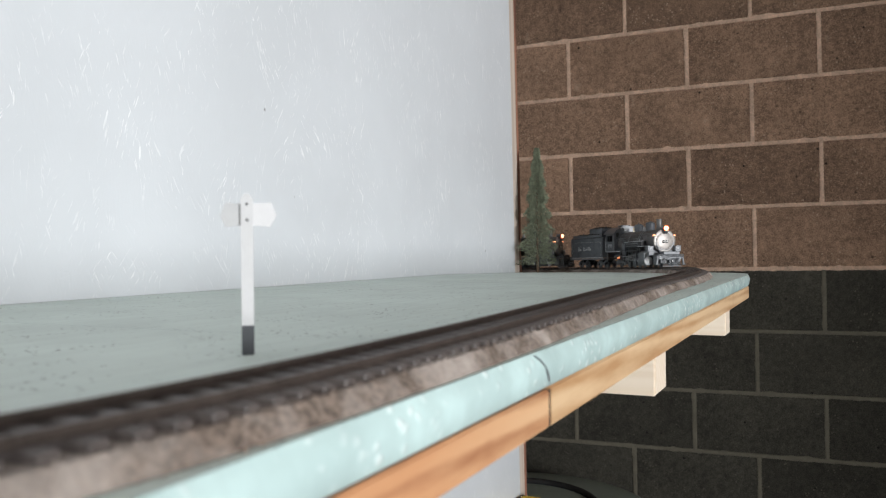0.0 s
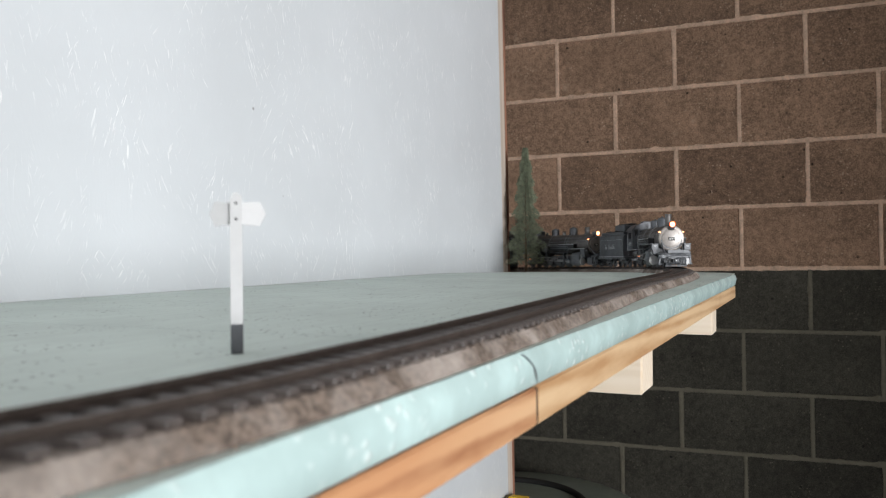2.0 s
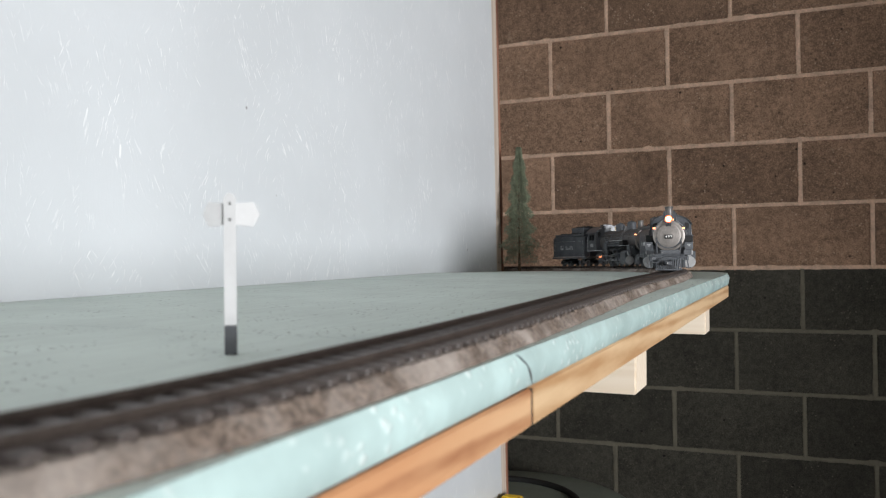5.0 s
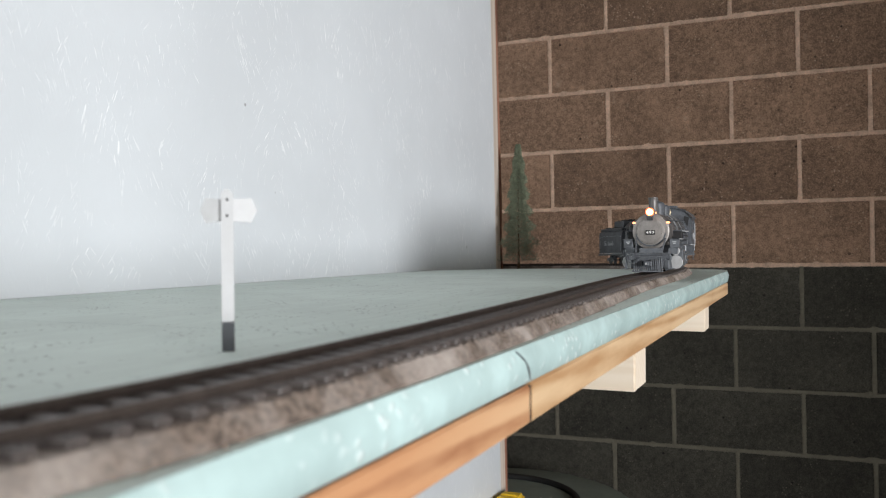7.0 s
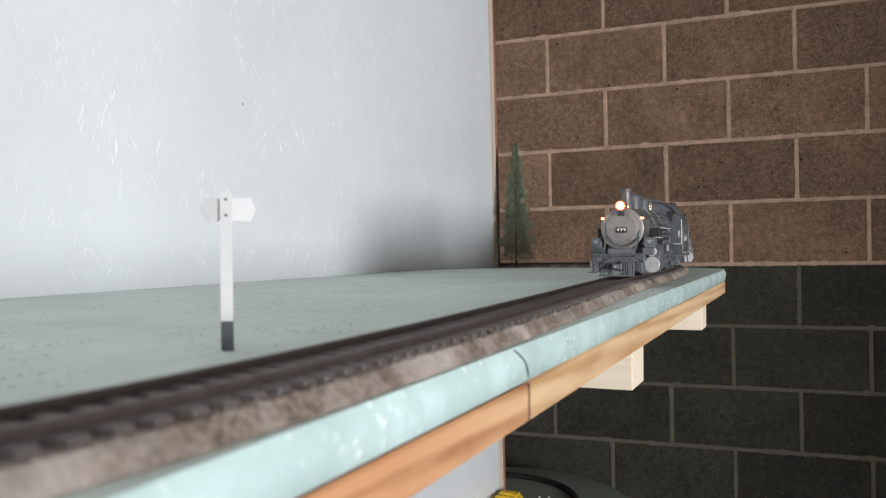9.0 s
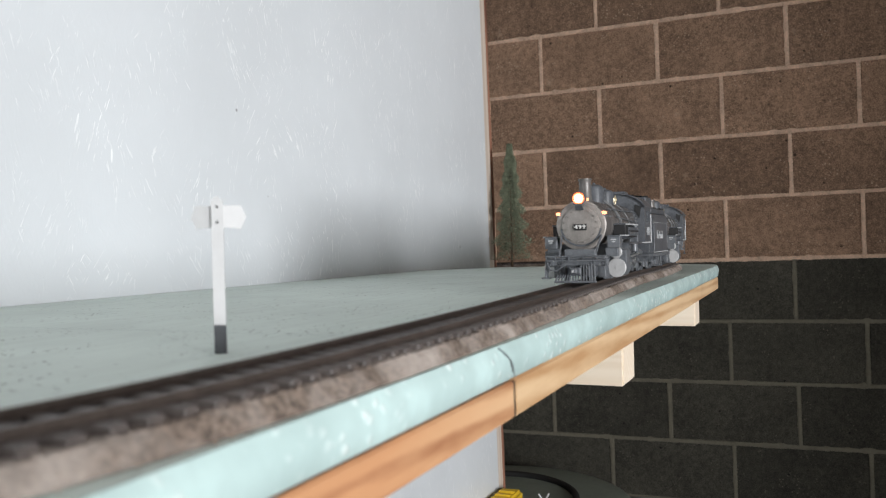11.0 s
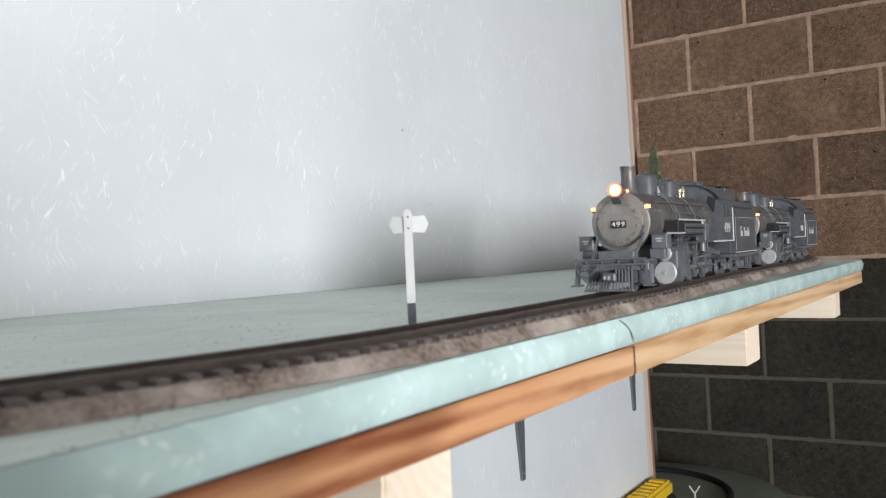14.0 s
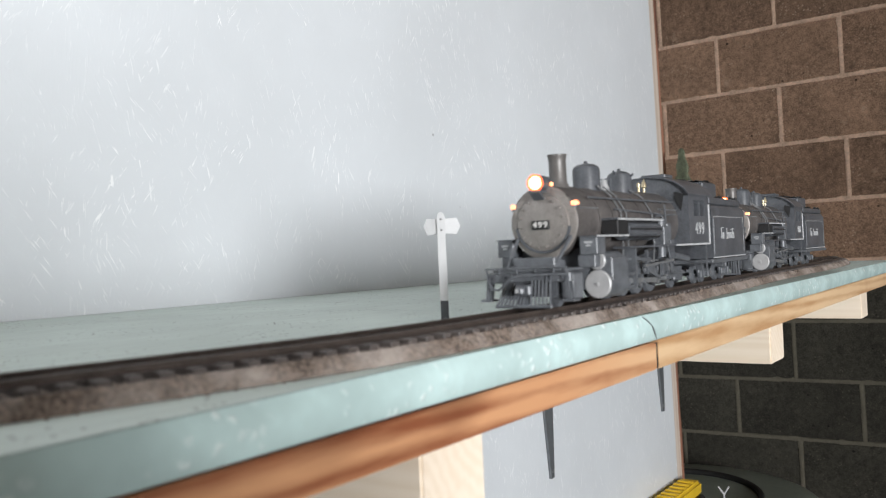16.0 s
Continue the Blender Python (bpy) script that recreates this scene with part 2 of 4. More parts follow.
def foam_edge(name, color):
    """Cut edge of foam board: glossy melted skin with torn pale pits, their white highlights painted in."""
    ma, N, L, p = nodes_of(name)
    p.inputs["Roughness"].default_value = 0.22
    vec = N.new("ShaderNodeTexCoord").outputs["Object"]
    big, mid = noise_node(N, L, vec, 22, 4), noise_node(N, L, vec, 130, 4)
    base = ramp_node(N, L, big, [(0.3, tuple(c * 0.86 for c in color)), (0.52, color), (0.72, tuple(min(1, c * 1.25) for c in color))])
    warp = N.new("ShaderNodeVectorMath")
    warp.operation = "ADD"
    L.new(vec, warp.inputs[0])
    wob = N.new("ShaderNodeTexNoise")
    wob.inputs["Scale"].default_value = 180
    shift = N.new("ShaderNodeVectorMath")
    shift.operation = "SCALE"
    shift.inputs["Scale"].default_value = 0.006
    L.new(vec, wob.inputs["Vector"])
    L.new(wob.outputs["Color"], shift.inputs[0])
    L.new(shift.outputs[0], warp.inputs[1])
    rot = N.new("ShaderNodeMapping")
    rot.inputs["Rotation"].default_value = (0.45, 0, 0)
    rot.inputs["Scale"].default_value = (0.4, 1.0, 1.15)
    L.new(warp.outputs[0], rot.inputs["Vector"])
    dab = N.new("ShaderNodeTexVoronoi")
    dab.inputs["Scale"].default_value = 150
    L.new(rot.outputs[0], dab.inputs["Vector"])
    pit = ramp_node(N, L, dab.outputs["Distance"], [(0.14, (1, 1, 1)), (0.36, (0, 0, 0))])
    some = ramp_node(N, L, noise_node(N, L, vec, 30, 3), [(0.46, (0, 0, 0)), (0.58, (1, 1, 1))])
    pit = math_node(N, L, "MULTIPLY", pit, some)
    col = mix_node(N, L, math_node(N, L, "MULTIPLY", pit, 0.6), base, (0.86, 0.93, 0.92))
    L.new(col, p.inputs["Base Color"])
    h = math_node(N, L, "ADD", math_node(N, L, "MULTIPLY", big, 0.8), math_node(N, L, "MULTIPLY_ADD", mid, 0.3, pit))
    bump_node(N, L, p, h, 0.35, 0.0010)
    return ma


def speckled(name, color, spots, rough=0.62):
    """Brushed paint with dark crumbs and pin holes."""
    ma, N, L, p = nodes_of(name)
    p.inputs["Roughness"].default_value = rough
    vec = N.new("ShaderNodeTexCoord").outputs["Object"]
    a, b = noise_node(N, L, vec, 8), noise_node(N, L, vec, 1.0, 4, 0.5, (160, 14, 60))
    f = math_node(N, L, "MULTIPLY_ADD", b, 0.4, math_node(N, L, "MULTIPLY", a, 0.6))
    base = ramp_node(N, L, f, [(0.36, tuple(c * 0.9 for c in color)), (0.64, tuple(min(1, c * 1.08) for c in color))])
    vo = N.new("ShaderNodeTexVoronoi")
    vo.inputs["Scale"].default_value = 190
    L.new(vec, vo.inputs["Vector"])
    dot = ramp_node(N, L, vo.outputs["Distance"], [(0.14, (1, 1, 1)), (0.22, (0, 0, 0))])
    some = ramp_node(N, L, noise_node(N, L, vec, 17, 4, 0.7), [(0.44, (0, 0, 0)), (0.60, (1, 1, 1))])
    col = mix_node(N, L, math_node(N, L, "MULTIPLY", dot, some), base, spots)
    L.new(col, p.inputs["Base Color"])
    bump_node(N, L, p, b, 0.15, 0.0006)
    return ma


def gravel(name, color):
    """Fine model ballast, glued grain by grain."""
    ma, N, L, p = nodes_of(name)
    p.inputs["Roughness"].default_value = 0.9
    vec = N.new("ShaderNodeTexCoord").outputs["Object"]
    vo = N.new("ShaderNodeTexVoronoi")
    vo.inputs["Scale"].default_value = 820
    L.new(vec, vo.inputs["Vector"])
    sep = N.new("ShaderNodeSeparateColor")
    L.new(vo.outputs["Color"], sep.inputs[0])
    col = ramp_node(N, L, sep.outputs[0], [(0.0, tuple(c * 0.5 for c in color)), (0.45, color), (1.0, tuple(min(1, c * 1.7) for c in color))])
    # pale glue patches, with the glare on the ballast painted in as well
    glue_glare = ramp_node(N, L, noise_node(N, L, vec, 26, 5, 0.65), [(0.44, (0, 0, 0)), (0.68, (0.75, 0.75, 0.75))])
    col = mix_node(N, L, glue_glare, col, (0.50, 0.44, 0.40))
    L.new(col, p.inputs["Base Color"])
    h = math_node(N, L, "MULTIPLY_ADD", noise_node(N, L, vec, 140, 3), 1.5, math_node(N, L, "MULTIPLY", vo.outputs["Distance"], -1.0))
    bump_node(N, L, p, h, 0.5, 0.0006)
    return ma


def glow(name, color, strength):
    ma, N, L, p = nodes_of(name)
    p.inputs["Base Color"].default_value = (*color, 1)
    p.inputs["Emission Color"].default_value = (*color, 1)
    p.inputs["Emission Strength"].default_value = strength
    return ma


M_MORTAR = material("mortar", (0.70, 0.495, 0.37), 0.95, spread=0.3, scale=22, bump=0.6, bump_scale=160)
M_BLOCK = block_material("brown_block", (0.300, 0.190, 0.128), (0.66, 0.49, 0.36))
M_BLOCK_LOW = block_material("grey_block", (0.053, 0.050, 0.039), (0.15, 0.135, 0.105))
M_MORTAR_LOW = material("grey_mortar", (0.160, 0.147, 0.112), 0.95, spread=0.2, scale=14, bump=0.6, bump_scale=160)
M_OSB = strand_board("white_painted_board", (0.66, 0.69, 0.72))
M_FOAM_TOP = speckled("pale_green_paint", (0.69, 0.785, 0.735), (0.07, 0.08, 0.07))
M_FOAM = foam_edge("cut_foam", (0.52, 0.675, 0.665))
M_PINE = wood("pine", (0.57, 0.295, 0.150), (0.25, 0.082, 0.036), (90, 13, 110), knots=7, sapwood=(-2.71, -2.57, (0.66, 0.42, 0.24), (0.42, 0.20, 0.095)))
M_PINE_FAR = wood("yellow_pine", (0.67, 0.47, 0.28), (0.46, 0.265, 0.13), (90, 13, 110), knots=0)
M_PINE_PALE = wood("pale_pine", (0.84, 0.73, 0.60), (0.79, 0.67, 0.53), (4, 150, 150))
M_STRIP = wood("trim_wood", (0.64, 0.55, 0.47), (0.50, 0.41, 0.34), (60, 60, 3))
M_BARK = wood("raw_edge", (0.34, 0.16, 0.10), (0.13, 0.055, 0.035), (50, 50, 6), rough=0.8)
M_BALLAST = gravel("ballast", (0.152, 0.117, 0.095))
M_TIE = material("tie", (0.098, 0.083, 0.077), 0.5, spread=0.35, scale=200, bump=0.4, bump_scale=800, depth=0.0004)
M_RAIL = material("rail", (0.10, 0.080, 0.070), 0.40, 0.5, spread=0.35, scale=120)
M_FLOOR = material("concrete_floor", (0.20, 0.19, 0.17), 0.8, spread=0.25, scale=5, bump=0.3, bump_scale=90)
M_PLASTER = material("plaster", (0.30, 0.28, 0.26), 0.9, spread=0.06, scale=4)
M_BLACK = material("engine_black", (0.092, 0.098, 0.109), 0.34, 0.1, spread=0.35, scale=90, bump=0.12, bump_scale=700, depth=0.0003)
M_GREY = material("gunmetal", (0.118, 0.126, 0.138), 0.4, 0.1, spread=0.3, scale=130)
M_SMOKEBOX = material("smokebox_graphite", (0.300, 0.277, 0.260), 0.42, 0.45, spread=0.2, scale=130, bump=0.1, bump_scale=600, depth=0.0003)
M_BOILER = material("boiler_brown_black", (0.098, 0.090, 0.087), 0.40, 0.1, spread=0.4, scale=70, bump=0.15, bump_scale=600, depth=0.0003)
M_STACK = material("stack_grey", (0.125, 0.117, 0.112), 0.42, 0.2, spread=0.25, scale=130)
M_STEEL = material("dull_steel", (0.30, 0.31, 0.32), 0.38, 0.6, spread=0.2, scale=160)
M_SILVER = material("silver_paint", (0.44, 0.44, 0.445), 0.45, 0.2, spread=0.12, scale=140)
M_BRASS = material("brass", (0.66, 0.56, 0.38), 0.35, 0.9, spread=0.2, scale=200)
M_LINE = material("white_lining", (0.43, 0.44, 0.45), 0.5, spread=0.1, scale=200)
M_DARK = material("soot_black", (0.018, 0.018, 0.019), 0.6, spread=0.3, scale=200)
M_COAL = material("coal", (0.018, 0.018, 0.019), 0.45, spread=0.5, scale=300, bump=1.0, bump_scale=500)
M_WHITE = material("white_paint", (0.48, 0.485, 0.49), 0.55, spread=0.05, scale=200, bump=0.1, bump_scale=500, depth=0.0004)
M_PAINT = material("bright_white_paint", (0.62, 0.61, 0.59), 0.5, spread=0.05, scale=300)
M_POSTBASE = material("dark_grey_paint", (0.05, 0.055, 0.062), 0.6, spread=0.15, scale=300)
M_NEEDLE = material("needle_green", (0.175, 0.195, 0.130), 0.85, spread=0.5, scale=120)
M_BARKTREE = material("tree_bark", (0.10, 0.065, 0.04), 0.9, spread=0.3, scale=300)
M_BRACKET = material("bracket_grey", (0.16, 0.17, 0.18), 0.4, 0.4, spread=0.15, scale=60)
M_YELLOW = material("yellow_plastic", (0.72, 0.47, 0.03), 0.4, spread=0.12, scale=25)
M_SHEET = material("grey_green_plastic", (0.26, 0.30, 0.255), 0.45, spread=0.15, scale=6)
M_RUBBER = material("black_rubber", (0.018, 0.018, 0.018), 0.6, spread=0.25, scale=20)
M_HEADLIGHT = glow("headlight_glass", (1.0, 0.62, 0.32), 4.5)
# emission that imitates the orange halo round the headlight
M_HALO = glow("headlight_halo", (1.0, 0.15, 0.05), 1.6)
M_MARKER = glow("marker_glass", (1.0, 0.36, 0.17), 2.4)
M_FIRE = glow("firebox_glass", (1.0, 0.30, 0.12), 1.5)


# ---- structure ----
BL, BH = 0.4064, 0.2032          # block pitch, joint included
JOINT = 0.0105


def block_wall():
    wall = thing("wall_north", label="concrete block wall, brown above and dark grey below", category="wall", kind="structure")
    bm = B()
    box(bm, -1.6, 5.0, 0.003, 0.2, 0.8080, 2.44)
    part("mortar_bed", bm, M_MORTAR, wall)
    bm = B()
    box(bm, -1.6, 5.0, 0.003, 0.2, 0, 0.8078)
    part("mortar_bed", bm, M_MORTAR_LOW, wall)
    meshes = []
    for low in (True, False):
        for v in range(4):
            bm = B()
            box(bm, -(BL - JOINT) / 2, (BL - JOINT) / 2, 0, 0.05, -(BH - JOINT) / 2, (BH - JOINT) / 2, 0.003)
            rnd = random.Random(v)
            for q in bm.verts:
                if q.co.y < 0.01:
                    q.co += Vector((rnd.uniform(-1, 1), rnd.uniform(-0.5, 0.5), rnd.uniform(-1, 1))) * 0.0016
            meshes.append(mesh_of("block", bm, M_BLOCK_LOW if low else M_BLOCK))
    for c in range(12):
        shift = 0.0 if (7 - c) % 2 == 0 else 0.5
        for i in range(-4, 12):
            x = (i + shift + 0.5) * BL
            if x < -1.5 or x > 4.85:
                continue
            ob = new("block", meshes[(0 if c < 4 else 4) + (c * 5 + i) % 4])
            ob.parent = wall
            ob.location = (x + random.uniform(-0.002, 0.002), random.uniform(-0.001, 0.0015), (c + 0.5) * BH + random.uniform(-0.001, 0.001))
            ob.rotation_euler = (0, radians(random.uniform(-0.2, 0.2)), 0)
    mortar_joints(wall)


def mortar_joint(wall, p, q, mat, seed, rough=1.0):
    """Mortar squeezed out of one joint between two points of the wall's face: uneven, and lapping over the block edges here and there."""
    rnd = random.Random(seed)
    p, q = Vector(p), Vector(q)
    n = max(3, int((q - p).length / 0.007))
    d = (q - p).normalized()
    side = Vector((-d.z, 0, d.x))
    bm, last = B(), None
    for i in range(n + 1):
        c = p.lerp(q, i / n)
        lump = max(0.0, noise.noise(Vector((c.x * 31, seed * 1.7, c.z * 31))) - 0.16) * 0.012 * rough
        u = 0.0056 + 0.0011 * rough * noise.noise(Vector((c.x * 90, seed * 3.1, c.z * 90))) + lump + rnd.uniform(-0.0004, 0.0004)
        w = 0.0056 + 0.0011 * rough * noise.noise(Vector((c.x * 90, seed * 5.3 + 40, c.z * 90))) + 0.4 * lump + rnd.uniform(-0.0004, 0.0004)
        out = -0.0016 + 0.0008 * noise.noise(Vector((c.x * 60, seed + 7.0, c.z * 60)))
        row = [bm.verts.new(c + side * a + Vector((0, y, 0))) for a, y in ((u + 0.0012, 0.0034), (u, out + 0.0007), (0.0, out - 0.0006), (-w, out + 0.0007), (-w - 0.0012, 0.0034))]
        if last:
            for k in range(4):
                bm.faces.new((last[k], row[k], row[k + 1], last[k + 1]))
        last = row
    part("mortar_joint", bm, mat, wall)


def mortar_joints(wall):
    for c in range(1, 12):
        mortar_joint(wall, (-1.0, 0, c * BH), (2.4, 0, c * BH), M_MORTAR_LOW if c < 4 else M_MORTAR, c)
    for c in range(12):
        shift = 0.0 if (7 - c) % 2 == 0 else 0.5
        for i in range(-2, 6):
            x = (i + shift) * BL
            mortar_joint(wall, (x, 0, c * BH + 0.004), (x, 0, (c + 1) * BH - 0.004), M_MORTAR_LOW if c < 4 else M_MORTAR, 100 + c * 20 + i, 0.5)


def slab(name, boxes, mat, label, category):
    bm = B()
    for b in boxes:
        box(bm, *b)
    return tagged(part(name, bm, mat), label, category, kind="structure")


block_wall()
slab("floor", [(-1.6, 5.1, -6.0, 0.2, -0.1, 0)], M_FLOOR, "bare grey concrete floor", "floor")
slab("ceiling", [(-1.6, 5.1, -6.0, 0.2, 2.44, 2.52)], M_PLASTER, "plain pale ceiling", "ceiling")
slab("wall_east", [(5.0, 5.1, -4.40, 0.0, 0, 2.44), (5.0, 5.1, -6.0, -5.90, 0, 2.44), (5.0, 5.1, -5.90, -4.40, 1.80, 2.44), (5.0, 5.1, -5.90, -4.40, 0, 0.45)], M_PLASTER,
     "plain pale side wall with a bright window opening", "wall")
slab("wall_south", [(-1.6, 5.1, -6.1, -6.0, 0, 2.44)], M_PLASTER, "plain pale end wall", "wall")
# added out of view: cuts the daylight on the block wall's right side
slab("wall_stub", [(3.0, 3.1, -2.92, 0.0, 0, 2.44)], M_PLASTER, "unseen cross wall added to shade the block wall's right side", "wall")
# unseen low blocker, added to shade the near shelf and lower partition
slab("wall_low", [(1.13, 1.23, -6.0, -3.15, 0, 1.005)], M_PLASTER, "unseen waist-high wall added to shade the shelf's near end", "wall")
slab("wall_west", [(-1.7, -1.6, -6.0, 0.2, 0, 2.44)], M_PLASTER, "plain pale side wall", "wall")

OX = 0.24       # face of the painted board partition
OY = -1.268     # its free end


def partition():
    wall = thing("wall_partition", label="white painted strand board partition with a raw wooden end", category="wall", kind="structure")
    bm = B()
    box(bm, OX - 0.011, OX, -5.0, OY, 0.0, 2.44)
    part("board_panel", bm, M_OSB, wall)
    bm = B()
    box(bm, OX - 0.1, OX - 0.0115, OY - 0.035, OY + 0.016, 0.0, 2.44, 0.002)
    part("end_stud", bm, M_STRIP, wall)
    bm = B()
    box(bm, OX - 0.0113, OX - 0.001, OY + 0.0005, OY + 0.031, 0.0, 2.44, 0.001)
    part("edge_strip", bm, M_STRIP, wall)
    bm = B()
    rnd = random.Random(4)
    zs = [i * 0.061 for i in range(41)]
    outline = [(OY + 0.0312, z) for z in zs] + [(OY + 0.0312 + 0.021 + rnd.uniform(-0.003, 0.003), z) for z in reversed(zs)]
    prism(bm, outline, OX - 0.03, OX - 0.004, "X")
    part("bark_edge", bm, M_BARK, wall, "reddish brown waney edge")


partition()
EX = 0.728      # front edge of the shelf
EY = -1.625     # its far front corner
SEAM = -2.577   # where two lengths of the shelf meet


def sag(x, y):
    """The foam is warped: it drops towards the far end and twists a little."""
    return 0.009 * (x - 0.7) * (y + 2.2) - 0.019 * max(0.0, y + 1.6)


def foam_piece(outline_x, y0, y1, name, sh):
    """A length of foam sheet between two y's; outline_x gives its two sides at y."""
    top, skin = B(), B()
    ny, nx = max(2, int((y1 - y0) / 0.02)), 14
    rnd = random.Random(int(abs(y0) * 100))
    rows = []
    for j in range(ny + 1):
        y = y0 + (y1 - y0) * j / ny
        a, b = outline_x(y)
        rows.append([(a + (b - a) * i / nx, y) for i in range(nx + 1)])
    tv = [[top.verts.new((x, y, sag(x, y))) for x, y in r[:-1]] + [top.verts.new((r[-1][0] - 0.0012, r[-1][1], sag(*r[-1]) - 0.0002))] for r in rows]
    for j in range(ny):
        for i in range(nx):
            top.faces.new((tv[j][i], tv[j][i + 1], tv[j + 1][i + 1], tv[j + 1][i]))
    # body: an uneven, slightly rounded cut edge below the painted top
    rings = []
    for r in rows:
        (xa, ya), (xb, yb) = r[0], r[-1]
        za, zb = sag(xa, ya), sag(xb, yb)
        w = rnd.uniform(-0.0004, 0.0004)
        rings.append([skin.verts.new(v) for v in ((xa, ya, za - 0.0006), (xb - 0.0014, yb, zb - 0.0005), (xb - 0.0003 + w, yb, zb - 0.003),
                                                  (xb + 0.0012 + w, yb, zb - 0.0068), (xb - 0.0003, yb, zb - 0.0158), (xb - 0.0012, yb, zb - 0.0168), (xa, ya, za - 0.0168))])
    for p, q in zip(rings, rings[1:]):
        for i in range(7):
            skin.faces.new((p[i], p[(i + 1) % 7], q[(i + 1) % 7], q[i]))
    skin.faces.new(rings[0])
    skin.faces.new(rings[-1][::-1])
    sheet = part(name, skin, M_FOAM, sh, "aqua foam board with a rough cut edge")
    part("painted_top", top, M_FOAM_TOP, sheet, "pale green painted surface")


def far_sides(y):
    if y <= EY:
        return OX + 0.001, EX
    u = (y - EY) / (-1.10 - EY)
    a = OX + 0.001
    return a, EX - 0.36 * u ** 2.2 - 0.03 * u


def shelf():
    sh = thing("shelf", SHELF, "pale green foam board shelf on a pine frame", "shelf")
    foam_piece(far_sides, SEAM + 0.0002, OY + 0.02, "foam_sheet", sh)
    foam_piece(lambda y: (-0.5, far_sides(y)[1]), OY + 0.0204, -1.09, "foam_sheet", sh)
    foam_piece(far_sides, -3.6, SEAM - 0.0002, "foam_sheet", sh)
    for y0, y1, mat, label in ((-3.6, SEAM - 0.0013, M_PINE, "orange pine batten"), (SEAM + 0.0013, EY + 0.004, M_PINE_FAR, "yellowish pine batten")):
        bm = B()
        box(bm, EX - 0.020, EX - 0.0005, y0, y1, -0.0345, -0.0172 if mat == M_PINE_FAR else -0.0180, 0.0008, 2)
        part("front_rail", bm, mat, sh, label)
    # added dark backing and filler strip give the open joint its shade
    bm = B()
    box(bm, EX - 0.040, EX - 0.0202, SEAM - 0.06, SEAM + 0.06, -0.0345, -0.0178)
    part("splice_block", bm, M_RUBBER, sh, "dark backing added to darken the joint's gap")
    bm = B()
    box(bm, EX - 0.2, EX - 0.0009, SEAM - 0.0013, SEAM + 0.0013, -0.034, -0.0185)
    part("joint_strip", bm, M_RUBBER, sh, "dark strip for the shade in the gap between two lengths")
    # the slanting cut in the foam's edge shows as a thin dark line
    bm, last = B(), None
    for k in range(9):
        u = k / 8
        y, z = SEAM - 0.021 * (1 - u) + 0.0008 * math.sin(u * 5), -0.0012 - 0.0150 * u
        x = EX - 0.0002 + 0.0019 * math.sin(math.pi * min(1.0, u * 1.1)) ** 0.7
        row = [bm.verts.new((x - 0.002, y - 0.0006, z)), bm.verts.new((x, y - 0.0005, z)), bm.verts.new((x, y + 0.0005, z)), bm.verts.new((x - 0.002, y + 0.0006, z))]
        if last:
            for i in range(3):
                bm.faces.new((last[i], last[i + 1], row[i + 1], row[i]))
        last = row
    part("cut_line", bm, M_BRACKET, sh, "thin dark slanting cut")
    for y in (-2.775, -2.245, -1.772):
        bm = B()
        box(bm, OX + 0.002, EX - 0.014, y - 0.023, y + 0.023, -0.073, -0.0350, 0.0012, 2)
        part("joist", bm, M_PINE_PALE, sh, "pale pine cross bearer")


shelf()


def shelf_bracket(y, tip):
    br = thing("shelf_bracket", label="grey pressed steel shelf bracket on the board wall", category="bracket", group="brackets under the shelf")
    bm = B()
    prism(bm, [(y - 0.027, 0.80), (y + 0.024, 0.80), (y + 0.006, tip), (y - 0.004, tip)], OX + 0.0005, OX + 0.005, "X")
    part("upright_leg", bm, M_BRACKET, br)
    bm = B()
    box(bm, OX + 0.006, OX + 0.30, y - 0.012, y + 0.012, 0.788, 0.792)
    part("level_leg", bm, M_BRACKET, br)
    bm = B()
    tube(bm, (OX + 0.004, y + 0.001, tip + 0.012), (OX + 0.0065, y + 0.001, tip + 0.012), 0.0035, n=10)
    part("screw", bm, M_STEEL, br)


shelf_bracket(-1.840, 0.541)
shelf_bracket(-1.338, 0.556)


# ---- track ----
CURVE = [(0.568, -3.45), (0.620, -3.15), (0.668, -2.94), (0.6955, -2.80), (0.6995, -2.64), (0.692, -2.42), (0.679, -2.15),
         (0.675, -1.88), (0.656, -1.68), (0.599, -1.49), (0.505, -1.338), (0.385, -1.228), (0.25, -1.180), (0.08, -1.168), (-0.48, -1.168)]


def spline(pts, per=36):
    out = []
    n = len(pts)
    for i in range(n - 1):
        p0, p1, p2, p3 = (Vector(pts[max(0, min(n - 1, k))]) for k in (i - 1, i, i + 1, i + 2))
        for j in range(per):
            u = j / per
            out.append(0.5 * (2 * p1 + (p2 - p0) * u + (2 * p0 - 5 * p1 + 4 * p2 - p3) * u * u + (3 * p1 - p0 - 3 * p2 + p3) * u ** 3))
    out.append(Vector(pts[-1]))
    return out


LINE = spline(CURVE)
DIST = [0.0]
for a_, b_ in zip(LINE, LINE[1:]):
    DIST.append(DIST[-1] + (b_ - a_).length)


def on_track(s):
    """The place and the way on the centre line, s metres from its near end."""
    i = max(0, min(len(LINE) - 2, int(np.searchsorted(DIST, s)) - 1))
    u = (s - DIST[i]) / (DIST[i + 1] - DIST[i])
    p = LINE[i].lerp(LINE[i + 1], u)
    return p, (LINE[i + 1] - LINE[i]).normalized()


